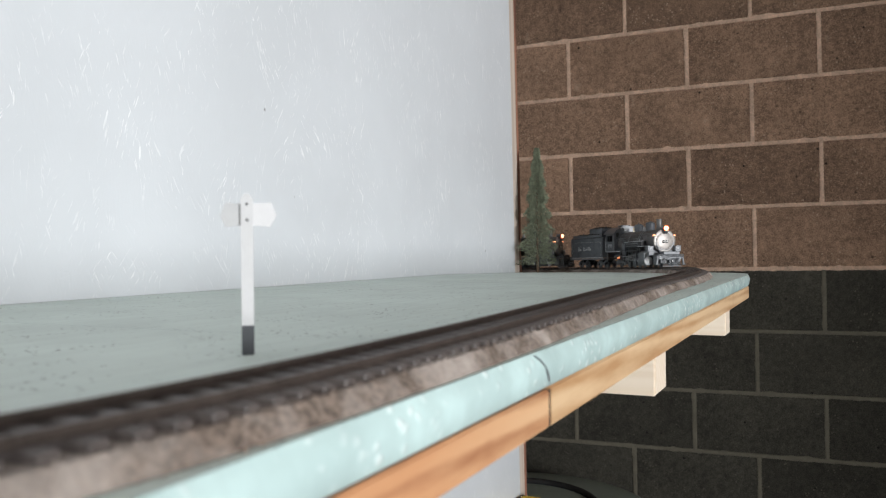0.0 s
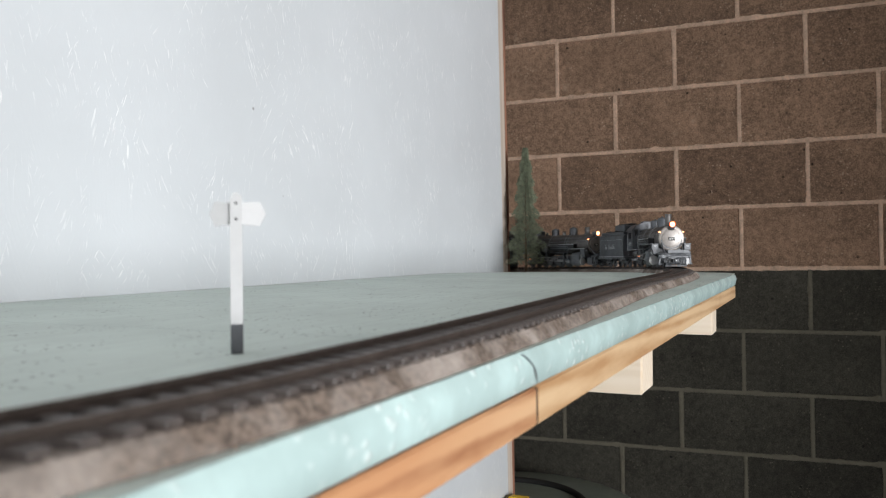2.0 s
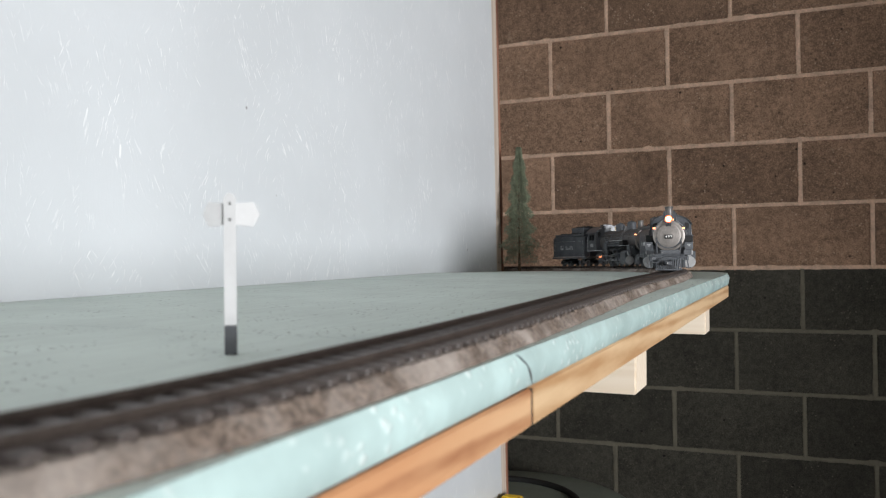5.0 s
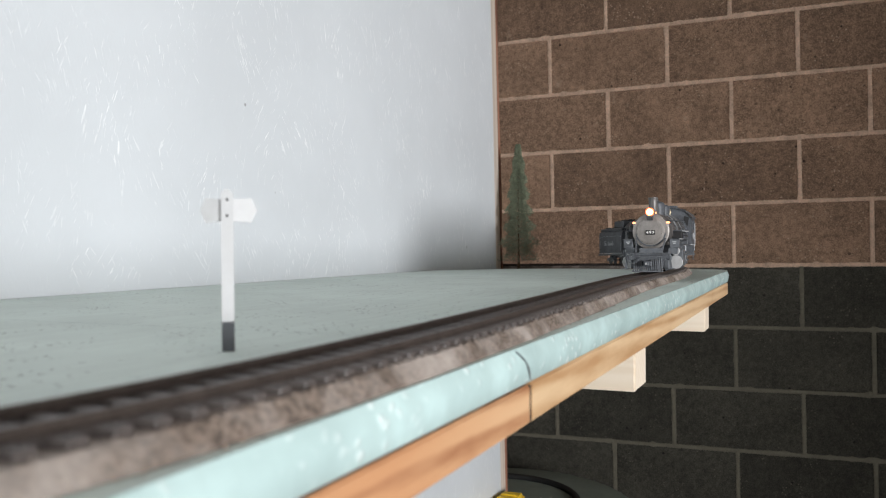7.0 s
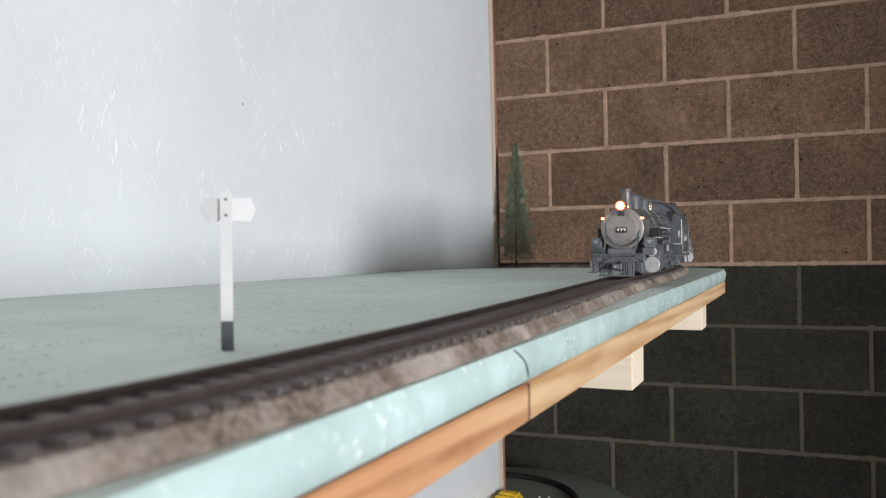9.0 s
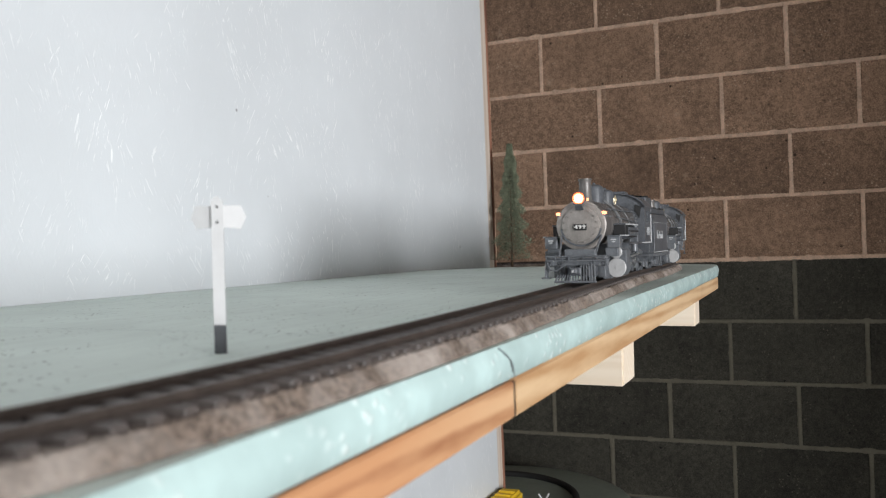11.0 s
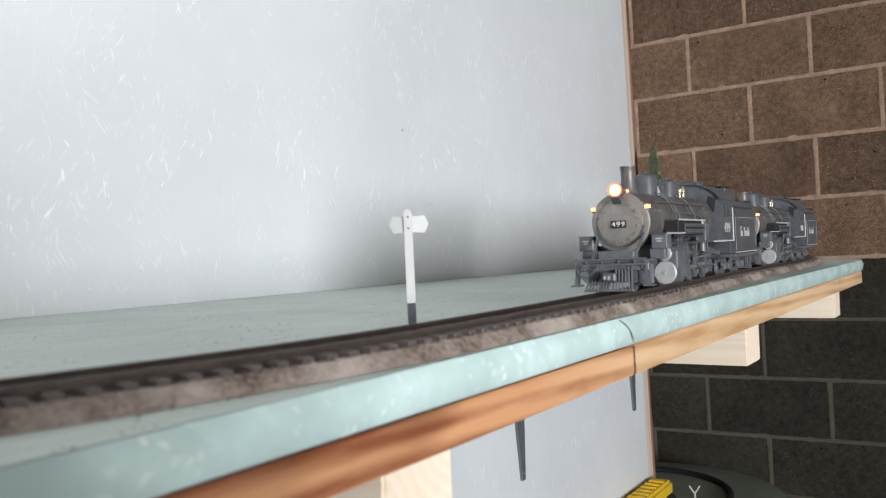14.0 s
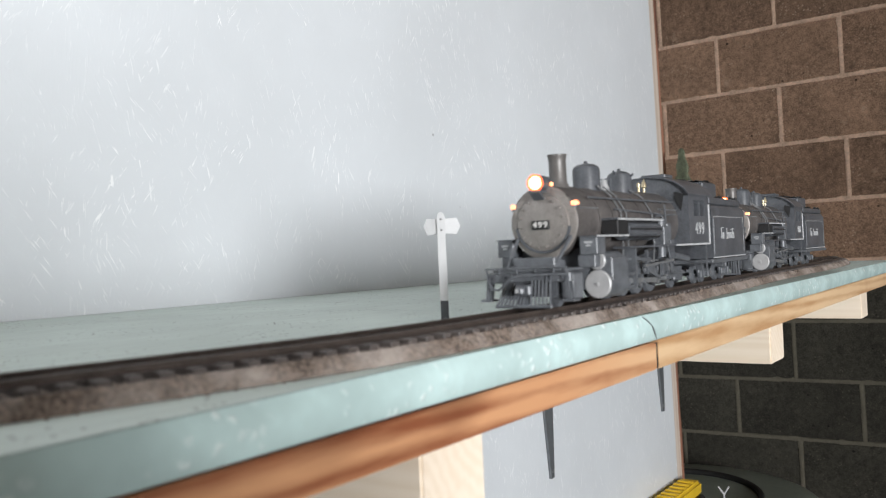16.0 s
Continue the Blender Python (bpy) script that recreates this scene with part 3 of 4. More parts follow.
def sweep(bm, prof):
    """Sweeps a cross-section of (sideways, height) along the centre line."""
    rings = []
    for i, p in enumerate(LINE):
        d = (LINE[min(i + 1, len(LINE) - 1)] - LINE[max(i - 1, 0)]).normalized()
        nx, ny = -d.y, d.x
        rings.append([bm.verts.new((p.x + nx * a, p.y + ny * a, h + sag(p.x, p.y))) for a, h in prof])
    k = len(prof)
    for a, b in zip(rings, rings[1:]):
        for i in range(k):
            bm.faces.new((a[i], a[(i + 1) % k], b[(i + 1) % k], b[i]))
    bm.faces.new(rings[0])
    bm.faces.new(rings[-1][::-1])
    return bm


RAIL_TOP = 0.0100


def track():
    tr = thing("railway_track", SHELF, "model railway track with dark ties on a brown ballast bed", "track")
    half = [(0.0262, 0.0), (0.0250, 0.0022), (0.0236, 0.0042), (0.0218, 0.0058), (0.0176, 0.0056), (0.0110, 0.0049), (0.0055, 0.0048)]
    bed = sweep(B(), [(-a, h) for a, h in half] + [(0.0, 0.0048)] + [(a, h) for a, h in reversed(half)])
    for v in bed.verts:
        k = 0.00055 * noise.noise(v.co * 310) + 0.0005 * noise.noise(v.co * 70)
        v.co += Vector((k, 0.6 * k, 0.7 * k if v.co.z > sag(v.co.x, v.co.y) + 0.001 else 0))
    part("ballast_bed", bed, M_BALLAST, tr)
    for s in (-1, 1):
        c = s * (0.01905 / 2 + 0.0006)
        part("rail", sweep(B(), [(c - 0.0012, 0.0075), (c + 0.0012, 0.0075), (c + 0.0011, 0.0079), (c + 0.0003, 0.0082), (c + 0.0003, 0.0091), (c + 0.0006, 0.0093), (c + 0.0006, RAIL_TOP), (c - 0.0006, RAIL_TOP), (c - 0.0006, 0.0093), (c - 0.0003, 0.0091), (c - 0.0003, 0.0082), (c - 0.0011, 0.0079)]), M_RAIL, tr)
    bm = B()
    box(bm, -0.0188, 0.0188, -0.0024, 0.0024, 0.0030, 0.0076, 0.0004)
    tie = mesh_of("tie", bm, M_TIE)
    s = 0.2
    while s < DIST[-1] - 0.1:
        p, d = on_track(s)
        ob = new("tie", tie)
        ob.parent = tr
        ob.matrix_basis = pose(p.x, p.y, sag(p.x, p.y) + random.uniform(-0.0002, 0.0001), 0, 0, math.degrees(math.atan2(d.y, d.x)) - 90 + random.uniform(-1.5, 1.5))
        s += 0.0101


track()


# ---- engines ----
DR = 0.0112                                   # driver radius
AXLES = (0.098, 0.1215, 0.145, 0.1685)
CRANK = 0.0046
BC = 0.0450                                   # boiler axis over the rails


def lettering(name, text, size, m, parent, mat, fat=0.0):
    cu = bpy.data.curves.new(name, "FONT")
    cu.body, cu.size, cu.align_x, cu.align_y, cu.extrude, cu.offset, cu.space_character = text, size, "CENTER", "CENTER", 0.0002, fat, 1.22
    cu.materials.append(mat)
    ob = new(name, cu)
    ob.parent, ob.matrix_basis = parent, m
    return ob


def letter_bars(name, marks, m, parent, mat):
    """Writing too small to read: plain bars, each (x0, x1, z0, z1) in the writing's plane."""
    bm = B()
    for x0, x1, z0, z1 in marks:
        box(bm, x0, x1, z0, z1, 0, 0.0003)
    return part(name, bm, mat, parent, m=m)


def ring(bm, r, x, n=40, w=0.0012, up=0.0005):
    lathe(bm, [(r - 0.001, x - w), (r + up, x - w), (r + up, x + w), (r - 0.001, x + w)], n, "X", (0, 0, BC))


def locomotive(number, stack=0.0832):
    lo = thing("locomotive", label="dark grey model steam locomotive with lit headlight", category="locomotive", group="double-headed train")
    # boiler and smokebox
    bm = B()
    lathe(bm, [(0.0186, 0.0400), (0.0200, 0.0412), (0.0200, 0.0680), (0.0203, 0.0685), (0.0203, 0.1500), (0.0215, 0.1750), (0.0215, 0.2010)], 48, "X", (0, 0, BC))
    part("boiler", bm, M_BOILER, lo)
    for x in (0.0690, 0.0880, 0.1120, 0.1330, 0.1520):
        bm = B()
        ring(bm, 0.0203, x, w=0.0006, up=0.0004)
        part("boiler_band", bm, M_BOILER, lo)
    bm = B()
    lathe(bm, [(0.0, 0.0374), (0.0110, 0.0378), (0.0152, 0.0388), (0.0154, 0.0398), (0.0188, 0.0398), (0.0199, 0.0404), (0.0199, 0.0440)], 48, "X", (0, 0, BC))
    front = part("smokebox_front", bm, M_SMOKEBOX, lo, "graphite grey smokebox door")
    bm = B()
    for k in range(30):
        a0, a1 = math.pi * (1.05 + 0.9 * k / 30), math.pi * (1.05 + 0.9 * (k + 1) / 30)
        bar(bm, (0.0392, 0.0160 * math.cos(a0), BC + 0.0160 * math.sin(a0)), (0.0392, 0.0160 * math.cos(a1), BC + 0.0160 * math.sin(a1)), 0.0012, 0.0014)
    part("door_ring", bm, M_BLACK, front)
    for k in range(16):
        a = 2 * math.pi * (k + 0.5) / 16
        bm = B()
        tube(bm, (0.0380, 0.0132 * math.cos(a), BC + 0.0132 * math.sin(a)), (0.0366, 0.0132 * math.cos(a), BC + 0.0132 * math.sin(a)), 0.00055, n=6)
        part("dog_bolt", bm, M_SMOKEBOX, front)
    bm = B()
    box(bm, 0.0358, 0.0376, -0.0050, 0.0050, BC - 0.0038, BC + 0.0011, 0.0003)
    plate = part("number_plate", bm, M_DARK, lo, "black plate with white figures")
    if number:
        lettering("figures", number, 0.0044, pose(0.0357, 0, BC - 0.0013, 90, 0, -90) @ Matrix.Diagonal((1.18, 1, 1, 1)), plate, M_PAINT, 0.00009)
    else:
        letter_bars("figures", [(-0.0034, -0.0012, -0.0012, 0.0012), (-0.0008, 0.0010, -0.0012, 0.0012), (0.0014, 0.0034, -0.0012, 0.0012)], pose(0.0357, 0, BC - 0.0013, 90, 0, -90), plate, M_PAINT)
    # headlight on its bracket
    bm = B()
    bar(bm, (0.036, 0, BC + 0.0125), (0.031, 0, BC + 0.0165), 0.006, 0.0012)
    bar(bm, (0.031, 0, BC + 0.0165), (0.046, 0, BC + 0.0165), 0.007, 0.0010)
    part("headlight_bracket", bm, M_BLACK, lo)
    bm = B()
    lathe(bm, [(0.0030, 0.0445), (0.0042, 0.0435), (0.0044, 0.0330), (0.0040, 0.0320)], 24, "X", (0, 0, BC + 0.0212))
    hl = part("headlight", bm, M_BLACK, lo, "lit round headlight")
    bm = B()
    lathe(bm, [(0.0036, 0.0320), (0.0031, 0.0308), (0.0016, 0.0300), (0.0, 0.0298)], 24, "X", (0, 0, BC + 0.0212))
    part("lens", bm, M_HEADLIGHT, hl, "glowing orange-white lens")
    # added glowing ring: the lens's bloom put into the shape
    bm = B()
    lathe(bm, [(0.0035, 0.0321), (0.0046, 0.0315), (0.0046, 0.0326), (0.0043, 0.0332)], 24, "X", (0, 0, BC + 0.0212))
    part("reflector_rim", bm, M_HALO, hl, "deep orange ring standing for the lens's halo")
    bm = B()
    box(bm, 0.0395, 0.0415, -0.0062, -0.0048, BC + 0.0195, BC + 0.0215, 0.0002)
    part("number_board_lamp", bm, M_MARKER, hl)
    for s in (-1, 1):
        bm = B()
        tube(bm, (0.0415, s * 0.0182, BC + 0.0072), (0.0415, s * 0.0182, BC + 0.0108), 0.0016, n=12)
        bar(bm, (0.0415, s * 0.0150, BC + 0.0065), (0.0415, s * 0.0172, BC + 0.0070), 0.0012, 0.0010)
        mk = part("marker_lamp", bm, M_BLACK, lo)
        bm = B()
        box(bm, 0.0394, 0.0402, s * 0.0182 - 0.0015, s * 0.0182 + 0.0015, BC + 0.0084, BC + 0.0108, 0.0003)
        box(bm, 0.0402, 0.0428, s * 0.0196 - 0.0004, s * 0.0196 + 0.0004, BC + 0.0086, BC + 0.0106)
        part("lens", bm, M_MARKER, mk, "glowing orange lens")
        bm = B()
        pts = [(0.0405, s * 0.0160, BC + 0.0110), (0.0405, s * 0.0140, BC + 0.0138), (0.0405, s * 0.0110, BC + 0.0150)]
        for a, b in zip(pts, pts[1:]):
            tube(bm, a, b, 0.0004, n=6)
        part("lamp_conduit", bm, M_DARK, lo)
        # brace from the smokebox to the deck
        bm = B()
        bar(bm, (0.0400, s * 0.0158, BC - 0.008), (0.0220, s * 0.0135, 0.0205), 0.0014, 0.0014)
        part("deck_brace", bm, M_GREY, lo)
    # chimney, domes, fittings
    bm = B()
    lathe(bm, [(0.0072, 0.0630), (0.0058, 0.0660), (0.0050, 0.0680), (0.0048, stack - 0.0042), (0.0051, stack - 0.0017), (0.0055, stack - 0.0008), (0.0055, stack), (0.0046, stack), (0.0042, stack - 0.005), (0.0, stack - 0.005)], 32, "Z", (0.0600, 0, 0))
    part("chimney", bm, M_STACK, lo, "dull grey flared chimney")
    for x, r, top in ((0.0985, 0.0082, 0.0808), (0.1500, 0.0079, 0.0792)):
        bm = B()
        lathe(bm, [(r + 0.0020, 0.0595), (r + 0.0006, 0.0630), (r, 0.0650), (r, top - 0.0042), (r - 0.0008, top - 0.0022), (r - 0.0030, top - 0.0008), (0.0012, top), (0.0010, top + 0.0014), (0.0, top + 0.0016)], 32, "Z", (x, 0, 0))
        part("dome", bm, M_BLACK, lo)
    bm = B()
    tube(bm, (0.1500, -0.0070, 0.0745), (0.1500, -0.0096, 0.0765), 0.0007, n=8)
    tube(bm, (0.1440, 0, 0.0768), (0.1405, 0, 0.0785), 0.0008, n=8)
    part("safety_valve", bm, M_BLACK, lo)
    bm = B()
    lathe(bm, [(0.0036, 0.0655), (0.0034, 0.0670), (0.0024, 0.0695), (0.0015, 0.0718), (0.0006, 0.0730)], 20, "Z", (0.1245, 0, 0))
    bell = part("bell", bm, M_SILVER, lo, "dull silver bell")
    bm = B()
    for s in (-1, 1):
        bar(bm, (0.1245, s * 0.0046, 0.0630), (0.1245, s * 0.0046, 0.0725), 0.0010, 0.0008)
    bar(bm, (0.1245, -0.0046, 0.0725), (0.1245, 0.0046, 0.0725), 0.0010, 0.0008)
    part("bell_frame", bm, M_GREY, bell)
    bm = B()
    lathe(bm, [(0.0008, 0.0640), (0.0008, 0.0690), (0.0019, 0.0698), (0.0016, 0.0722), (0.0006, 0.0742), (0.0003, 0.0752), (0.0, 0.0753)], 16, "Z", (0.1835, -0.004, 0))
    part("whistle", bm, M_BRASS, lo, "brass whistle")
    bm = B()
    lathe(bm, [(0.0008, 0.0640), (0.0008, 0.0690), (0.0013, 0.0694), (0.0012, 0.0718), (0.0, 0.0726)], 14, "Z", (0.1735, -0.004, 0))
    part("pop_valve", bm, M_BRASS, lo, "pale metal pop valve")
    # deck, pilot beam and pilot
    bm = B()
    box(bm, 0.0185, 0.0500, -0.0205, 0.0205, 0.0190, 0.0204, 0.0004)
    box(bm, 0.0225, 0.0300, -0.0140, 0.0100, 0.0204, 0.0264, 0.0005)
    for y in (-0.0085, 0.005):
        box(bm, 0.0250, 0.0420, y - 0.002, y + 0.002, 0.0204, 0.0245)
    part("front_deck", bm, M_GREY, lo)
    bm = B()
    box(bm, 0.0185, 0.0225, -0.0245, 0.0245, 0.0135, 0.0188, 0.0006)
    beam = part("pilot_beam", bm, M_GREY, lo)
    for y in (-0.0215, -0.0125, 0.0125, 0.0215):
        bm = B()
        lathe(bm, [(0.0019, 0.0187), (0.0019, 0.0178), (0.0012, 0.0176), (0.0009, 0.0184), (0.0, 0.0184)], 16, "X", (0, y, 0.0160))
        part("poling_pocket", bm, M_BLACK, beam)
    for y in (-0.018, -0.009, 0.009, 0.018):
        for z in (0.0146, 0.0176):
            bm = B()
            tube(bm, (0.0186, y, z), (0.0181, y, z), 0.0005, n=6)
            part("beam_bolt", bm, M_STEEL, beam)
    # solid dark panel in place of the shaded hollow behind the slats
    bm = B()
    box(bm, 0.0200, 0.0228, -0.0160, 0.0160, 0.0060, 0.0134)
    part("pilot_backing", bm, M_BLACK, lo, "dark panel for the shaded recess behind the cowcatcher")
    bm = B()
    pts = [(0.0160, 0.0222, 0.0150), (0.0150, 0.0195, 0.0108), (0.0140, 0.0150, 0.0100), (0.0132, 0.0110, 0.0125), (0.0128, 0.0070, 0.0160), (0.0128, 0.0020, 0.0172), (0.0140, -0.0050, 0.0176), (0.0160, -0.0230, 0.0178)]
    bent_rod(bm, pts, 0.0006)
    part("uncoupling_lever", bm, M_GREY, lo)
    bm = B()
    tube(bm, (0.0165, -0.0240, 0.0212), (0.0165, 0.0240, 0.0212), 0.00055, n=8)
    for y in (-0.0232, -0.016, -0.0055, 0.0055, 0.016, 0.0232):
        tube(bm, (0.0176, y, 0.0180), (0.0165, y, 0.0212), 0.0005, n=6)
    for a, b in (((0.0165, -0.016, 0.0212), (0.0230, -0.010, 0.0204)), ((0.0165, 0.016, 0.0212), (0.0230, 0.010, 0.0204))):
        tube(bm, a, b, 0.0004, n=6)
    part("pilot_handrail", bm, M_GREY, lo)
    bm = B()
    box(bm, 0.0122, 0.0142, -0.0165, 0.0165, 0.0008, 0.0024, 0.0004)
    pilot = part("pilot", bm, M_GREY, lo, "slatted cowcatcher")
    for k in range(15):
        y = -0.0154 + 0.0022 * k
        bm = B()
        if y > -0.0035:
            bar(bm, (0.0130, y, 0.0018), (0.0158, y * 0.9, 0.0072), 0.0009, 0.0011)
        else:
            bar(bm, (0.0130, y, 0.0018), (0.0166, y * 0.92, 0.0150), 0.0009, 0.0011)
        part("slat", bm, M_GREY, pilot)
    bm = B()
    box(bm, 0.0120, 0.0190, -0.0045, 0.0045, 0.0072, 0.0125, 0.0008)
    box(bm, 0.0085, 0.0122, -0.0022, 0.0024, 0.0078, 0.0118, 0.0010)
    cp = part("coupler", bm, M_GREY, lo)
    bm = B()
    box(bm, 0.0080, 0.0087, 0.0002, 0.0016, 0.0088, 0.0110)
    part("knuckle", bm, M_SILVER, cp)
    bm = B()
    for y in (-0.0125, -0.0075, 0.0075, 0.0125):
        tube(bm, (0.0172, y, 0.0135), (0.0150, y * 1.05, 0.0070), 0.0008, n=8)
    part("air_hose", bm, M_DARK, lo)
    for s in (-1, 1):
        bm = B()
        for x in (0.0180, 0.0222):
            bar(bm, (x, s * 0.0228, 0.0150), (x, s * 0.0240, 0.0050), 0.0014, 0.0016)
        box(bm, 0.0162, 0.0236, s * 0.0240 - 0.0034, s * 0.0240 + 0.0034, 0.0038, 0.0050, 0.0004)
        part("front_step", bm, M_GREY, lo)
        bm = B()
        box(bm, 0.0300, 0.0430, s * 0.0170 - 0.0035, s * 0.0170 + 0.0035, 0.0040, 0.0180, 0.0008)
        part("front_frame", bm, M_GREY, lo)
    # cylinders and valve chests on each side, with a box over each
    for s in (-1, 1):
        bm = B()
        tube(bm, (0.0510, s * 0.0255, 0.0108), (0.0760, s * 0.0255, 0.0108), 0.0077, n=32)
        box(bm, 0.0530, 0.0740, s * 0.0255 - 0.0075, s * 0.0255 + 0.0075, 0.0108, 0.0250, 0.0006)
        tube(bm, (0.0520, s * 0.0250, 0.0232), (0.0760, s * 0.0250, 0.0232), 0.0050, n=24)
        box(bm, 0.0500, 0.0710, min(s * 0.002, s * 0.0200), max(s * 0.002, s * 0.0200), 0.0080, 0.0300)
        cy = part("cylinder", bm, M_GREY, lo)
        bm = B()
        lathe(bm, [(0.0076, 0.0509), (0.0076, 0.0500), (0.0070, 0.0495), (0.0009, 0.0495), (0.0009, 0.0489), (0.0, 0.0489)], 36, "X", (0, s * 0.0255, 0.0108))
        part("cylinder_cover", bm, M_SILVER, cy, "pale grey round cover")
        bm = B()
        lathe(bm, [(0.0049, 0.0519), (0.0049, 0.0511), (0.0044, 0.0507), (0.0, 0.0507)], 28, "X", (0, s * 0.0250, 0.0232))
        part("valve_cover", bm, M_SILVER, cy, "pale grey round cover")
        bm = B()
        box(bm, 0.0410, 0.0520, s * 0.0250 - 0.0050, s * 0.0250 + 0.0050, 0.0268, 0.0360, 0.0004)
        box(bm, 0.0420, 0.0490, s * 0.0232 - 0.0050, s * 0.0232 + 0.0050, 0.0200, 0.0268, 0.0004)
        sb = part("step_box", bm, M_GREY, lo)
        letter_bars("stencil", [(-0.0022, 0.0022, 0.0006, 0.0016), (-0.0014, 0.0014, -0.0010, -0.0001)], pose(0.04095, s * 0.0250, 0.0322, 90, 0, -90), sb, M_LINE)
        # running boards and side fittings
        bm = B()
        box(bm, 0.0405, 0.0860, s * 0.0253 - 0.0052, s * 0.0253 + 0.0052, 0.0361, 0.0367)
        box(bm, 0.0860, 0.1660, s * 0.0253 - 0.0052, s * 0.0253 + 0.0052, 0.0290, 0.0302)
        box(bm, 0.0700, 0.1430, s * 0.0248 - 0.0056, s * 0.0248 + 0.0056, 0.0452, 0.0464)
        rb = part("running_board", bm, M_BLACK, lo)
        bm = B()
        box(bm, 0.0404, 0.0850, s * 0.0306 - 0.0002, s * 0.0306 + 0.0002, 0.0360, 0.0369)
        box(bm, 0.0700, 0.1430, s * 0.0305 - 0.0002, s * 0.0305 + 0.0002, 0.0451, 0.0461)
        part("edge_line", bm, M_LINE, rb, "thin white painted edge")
        bm = B()
        box(bm, 0.0705, 0.0860, s * 0.0250 - 0.0050, s * 0.0250 + 0.0050, 0.0370, 0.0452, 0.0004)
        part("tool_box", bm, M_DARK, lo)
        bm = B()
        lathe(bm, [(0.0030, 0.0862), (0.0052, 0.0872), (0.0056, 0.0890), (0.0056, 0.1390), (0.0052, 0.1408), (0.0030, 0.1418)], 28, "X", (0, s * 0.0246, 0.0392))
        tk = part("air_tank", bm, M_BLACK, lo)
        for k in range(6):
            a = math.radians(-40 + 24 * k)
            y, z = s * (0.0246 + 0.0059 * math.cos(a)), 0.0392 + 0.0059 * math.sin(a)
            bm = B()
            tube(bm, (0.0885, y, z), (0.1395, y, z), 0.0006, n=6)
            part("cooling_pipe", bm, M_GREY if k % 2 else M_DARK, tk)
        for x in (0.0960, 0.1310):
            bm = B()
            lathe(bm, [(0.0054, x - 0.0007), (0.0059, x - 0.0007), (0.0059, x + 0.0007), (0.0054, x + 0.0007)], 28, "X", (0, s * 0.0246, 0.0392))
            part("tank_strap", bm, M_GREY, tk)
        bm = B()
        for a, b in (((0.058, 0.0185, 0.058), (0.190, 0.0205, 0.0585)), ((0.09, 0.0205, 0.0520), (0.165, 0.0215, 0.0500)), ((0.150, 0.0230, 0.0485), (0.185, 0.0240, 0.0500)), ((0.165, 0.0215, 0.0500), (0.172, 0.0250, 0.0300))):
            tube(bm, (a[0], s * a[1], a[2]), (b[0], s * b[1], b[2]), 0.0006, n=8)
        for x in (0.075, 0.1, 0.125, 0.15, 0.175):
            tube(bm, (x, s * 0.0172, 0.0575), (x, s * 0.0188, 0.0582), 0.0005, n=6)
        part("pipework", bm, M_GREY, lo)
        for x, top in ((0.0945, 0.0665), (0.1025, 0.0665), (0.1460, 0.0660)):
            bm = B()
            pts = [(x, 0.0085, top), (x + 0.001, 0.0160, 0.0605), (x + 0.002, 0.0216, 0.0500), (x + 0.002, 0.0222, 0.0300), (x + 0.004, 0.0200, 0.0150)]
            for p, q in zip(pts, pts[1:]):
                tube(bm, (p[0], s * p[1], p[2]), (q[0], s * q[1], q[2]), 0.0005, n=6)
            part("sand_pipe", bm, M_STEEL, lo, "thin dull steel pipe")
        bolts = [(0.045 + i * 0.0017, 0.0190, 0.0204, 0.0520, 0.00035) for i in range(14)] + [(0.1620 + i * 0.004, 0.0205, 0.0222, 0.0530, 0.0005) for i in range(9)]
        for x, y0, y1, z, r in bolts:
            bm = B()
            tube(bm, (x, s * y0, z), (x, s * y1, z + 0.0002), r, n=5)
            part("stay_bolt", bm, M_STEEL, lo)
        bm = B()
        box(bm, 0.1585, 0.1660, s * 0.0245 - 0.003, s * 0.0245 + 0.003, 0.0330, 0.0440, 0.0006)
        tube(bm, (0.1600, s * 0.0262, 0.0440), (0.1660, s * 0.0235, 0.0560), 0.0006, n=6)
        tube(bm, (0.1600, s * 0.0265, 0.0330), (0.1690, s * 0.0255, 0.0120), 0.0007, n=6)
        tube(bm, (0.1690, s * 0.0255, 0.0120), (0.1960, s * 0.0250, 0.0110), 0.0007, n=6)
        part("injector", bm, M_GREY, lo)
        bm = B()
        for x in (0.1040, 0.1270, 0.1500, 0.1760):
            bar(bm, (x - 0.0070, s * 0.0205, 0.0205), (x + 0.0070, s * 0.0205, 0.0205), 0.0016, 0.0010)
            bar(bm, (x, s * 0.0205, 0.0205), (x, s * 0.0205, 0.0130), 0.0014, 0.0012)
        bar(bm, (0.1180, s * 0.0268, 0.0180), (0.1700, s * 0.0268, 0.0200), 0.0008, 0.0014)
        part("spring_rigging", bm, M_STEEL, lo)
        bm = B()
        box(bm, 0.1480, 0.1560, s * 0.0250 - 0.0040, s * 0.0250 + 0.0040, 0.0300, 0.0420, 0.0006)
        tube(bm, (0.1520, s * 0.0250, 0.0420), (0.1520, s * 0.0250, 0.0468), 0.0032, n=14)
        tube(bm, (0.1520, s * 0.0250, 0.0225), (0.1520, s * 0.0250, 0.0300), 0.0030, n=14)
        part("air_pump", bm, M_GREY, lo)
        # frame, guides and hangers
        bm = B()
        box(bm, 0.0740, 0.2150, s * 0.0160 - 0.0012, s * 0.0160 + 0.0012, 0.0075, 0.0150, 0.0004)
        for x in AXLES:
            box(bm, x - 0.0042, x + 0.0042, s * 0.0172 - 0.0012, s * 0.0172 + 0.0012, 0.0052, 0.0165, 0.0004)
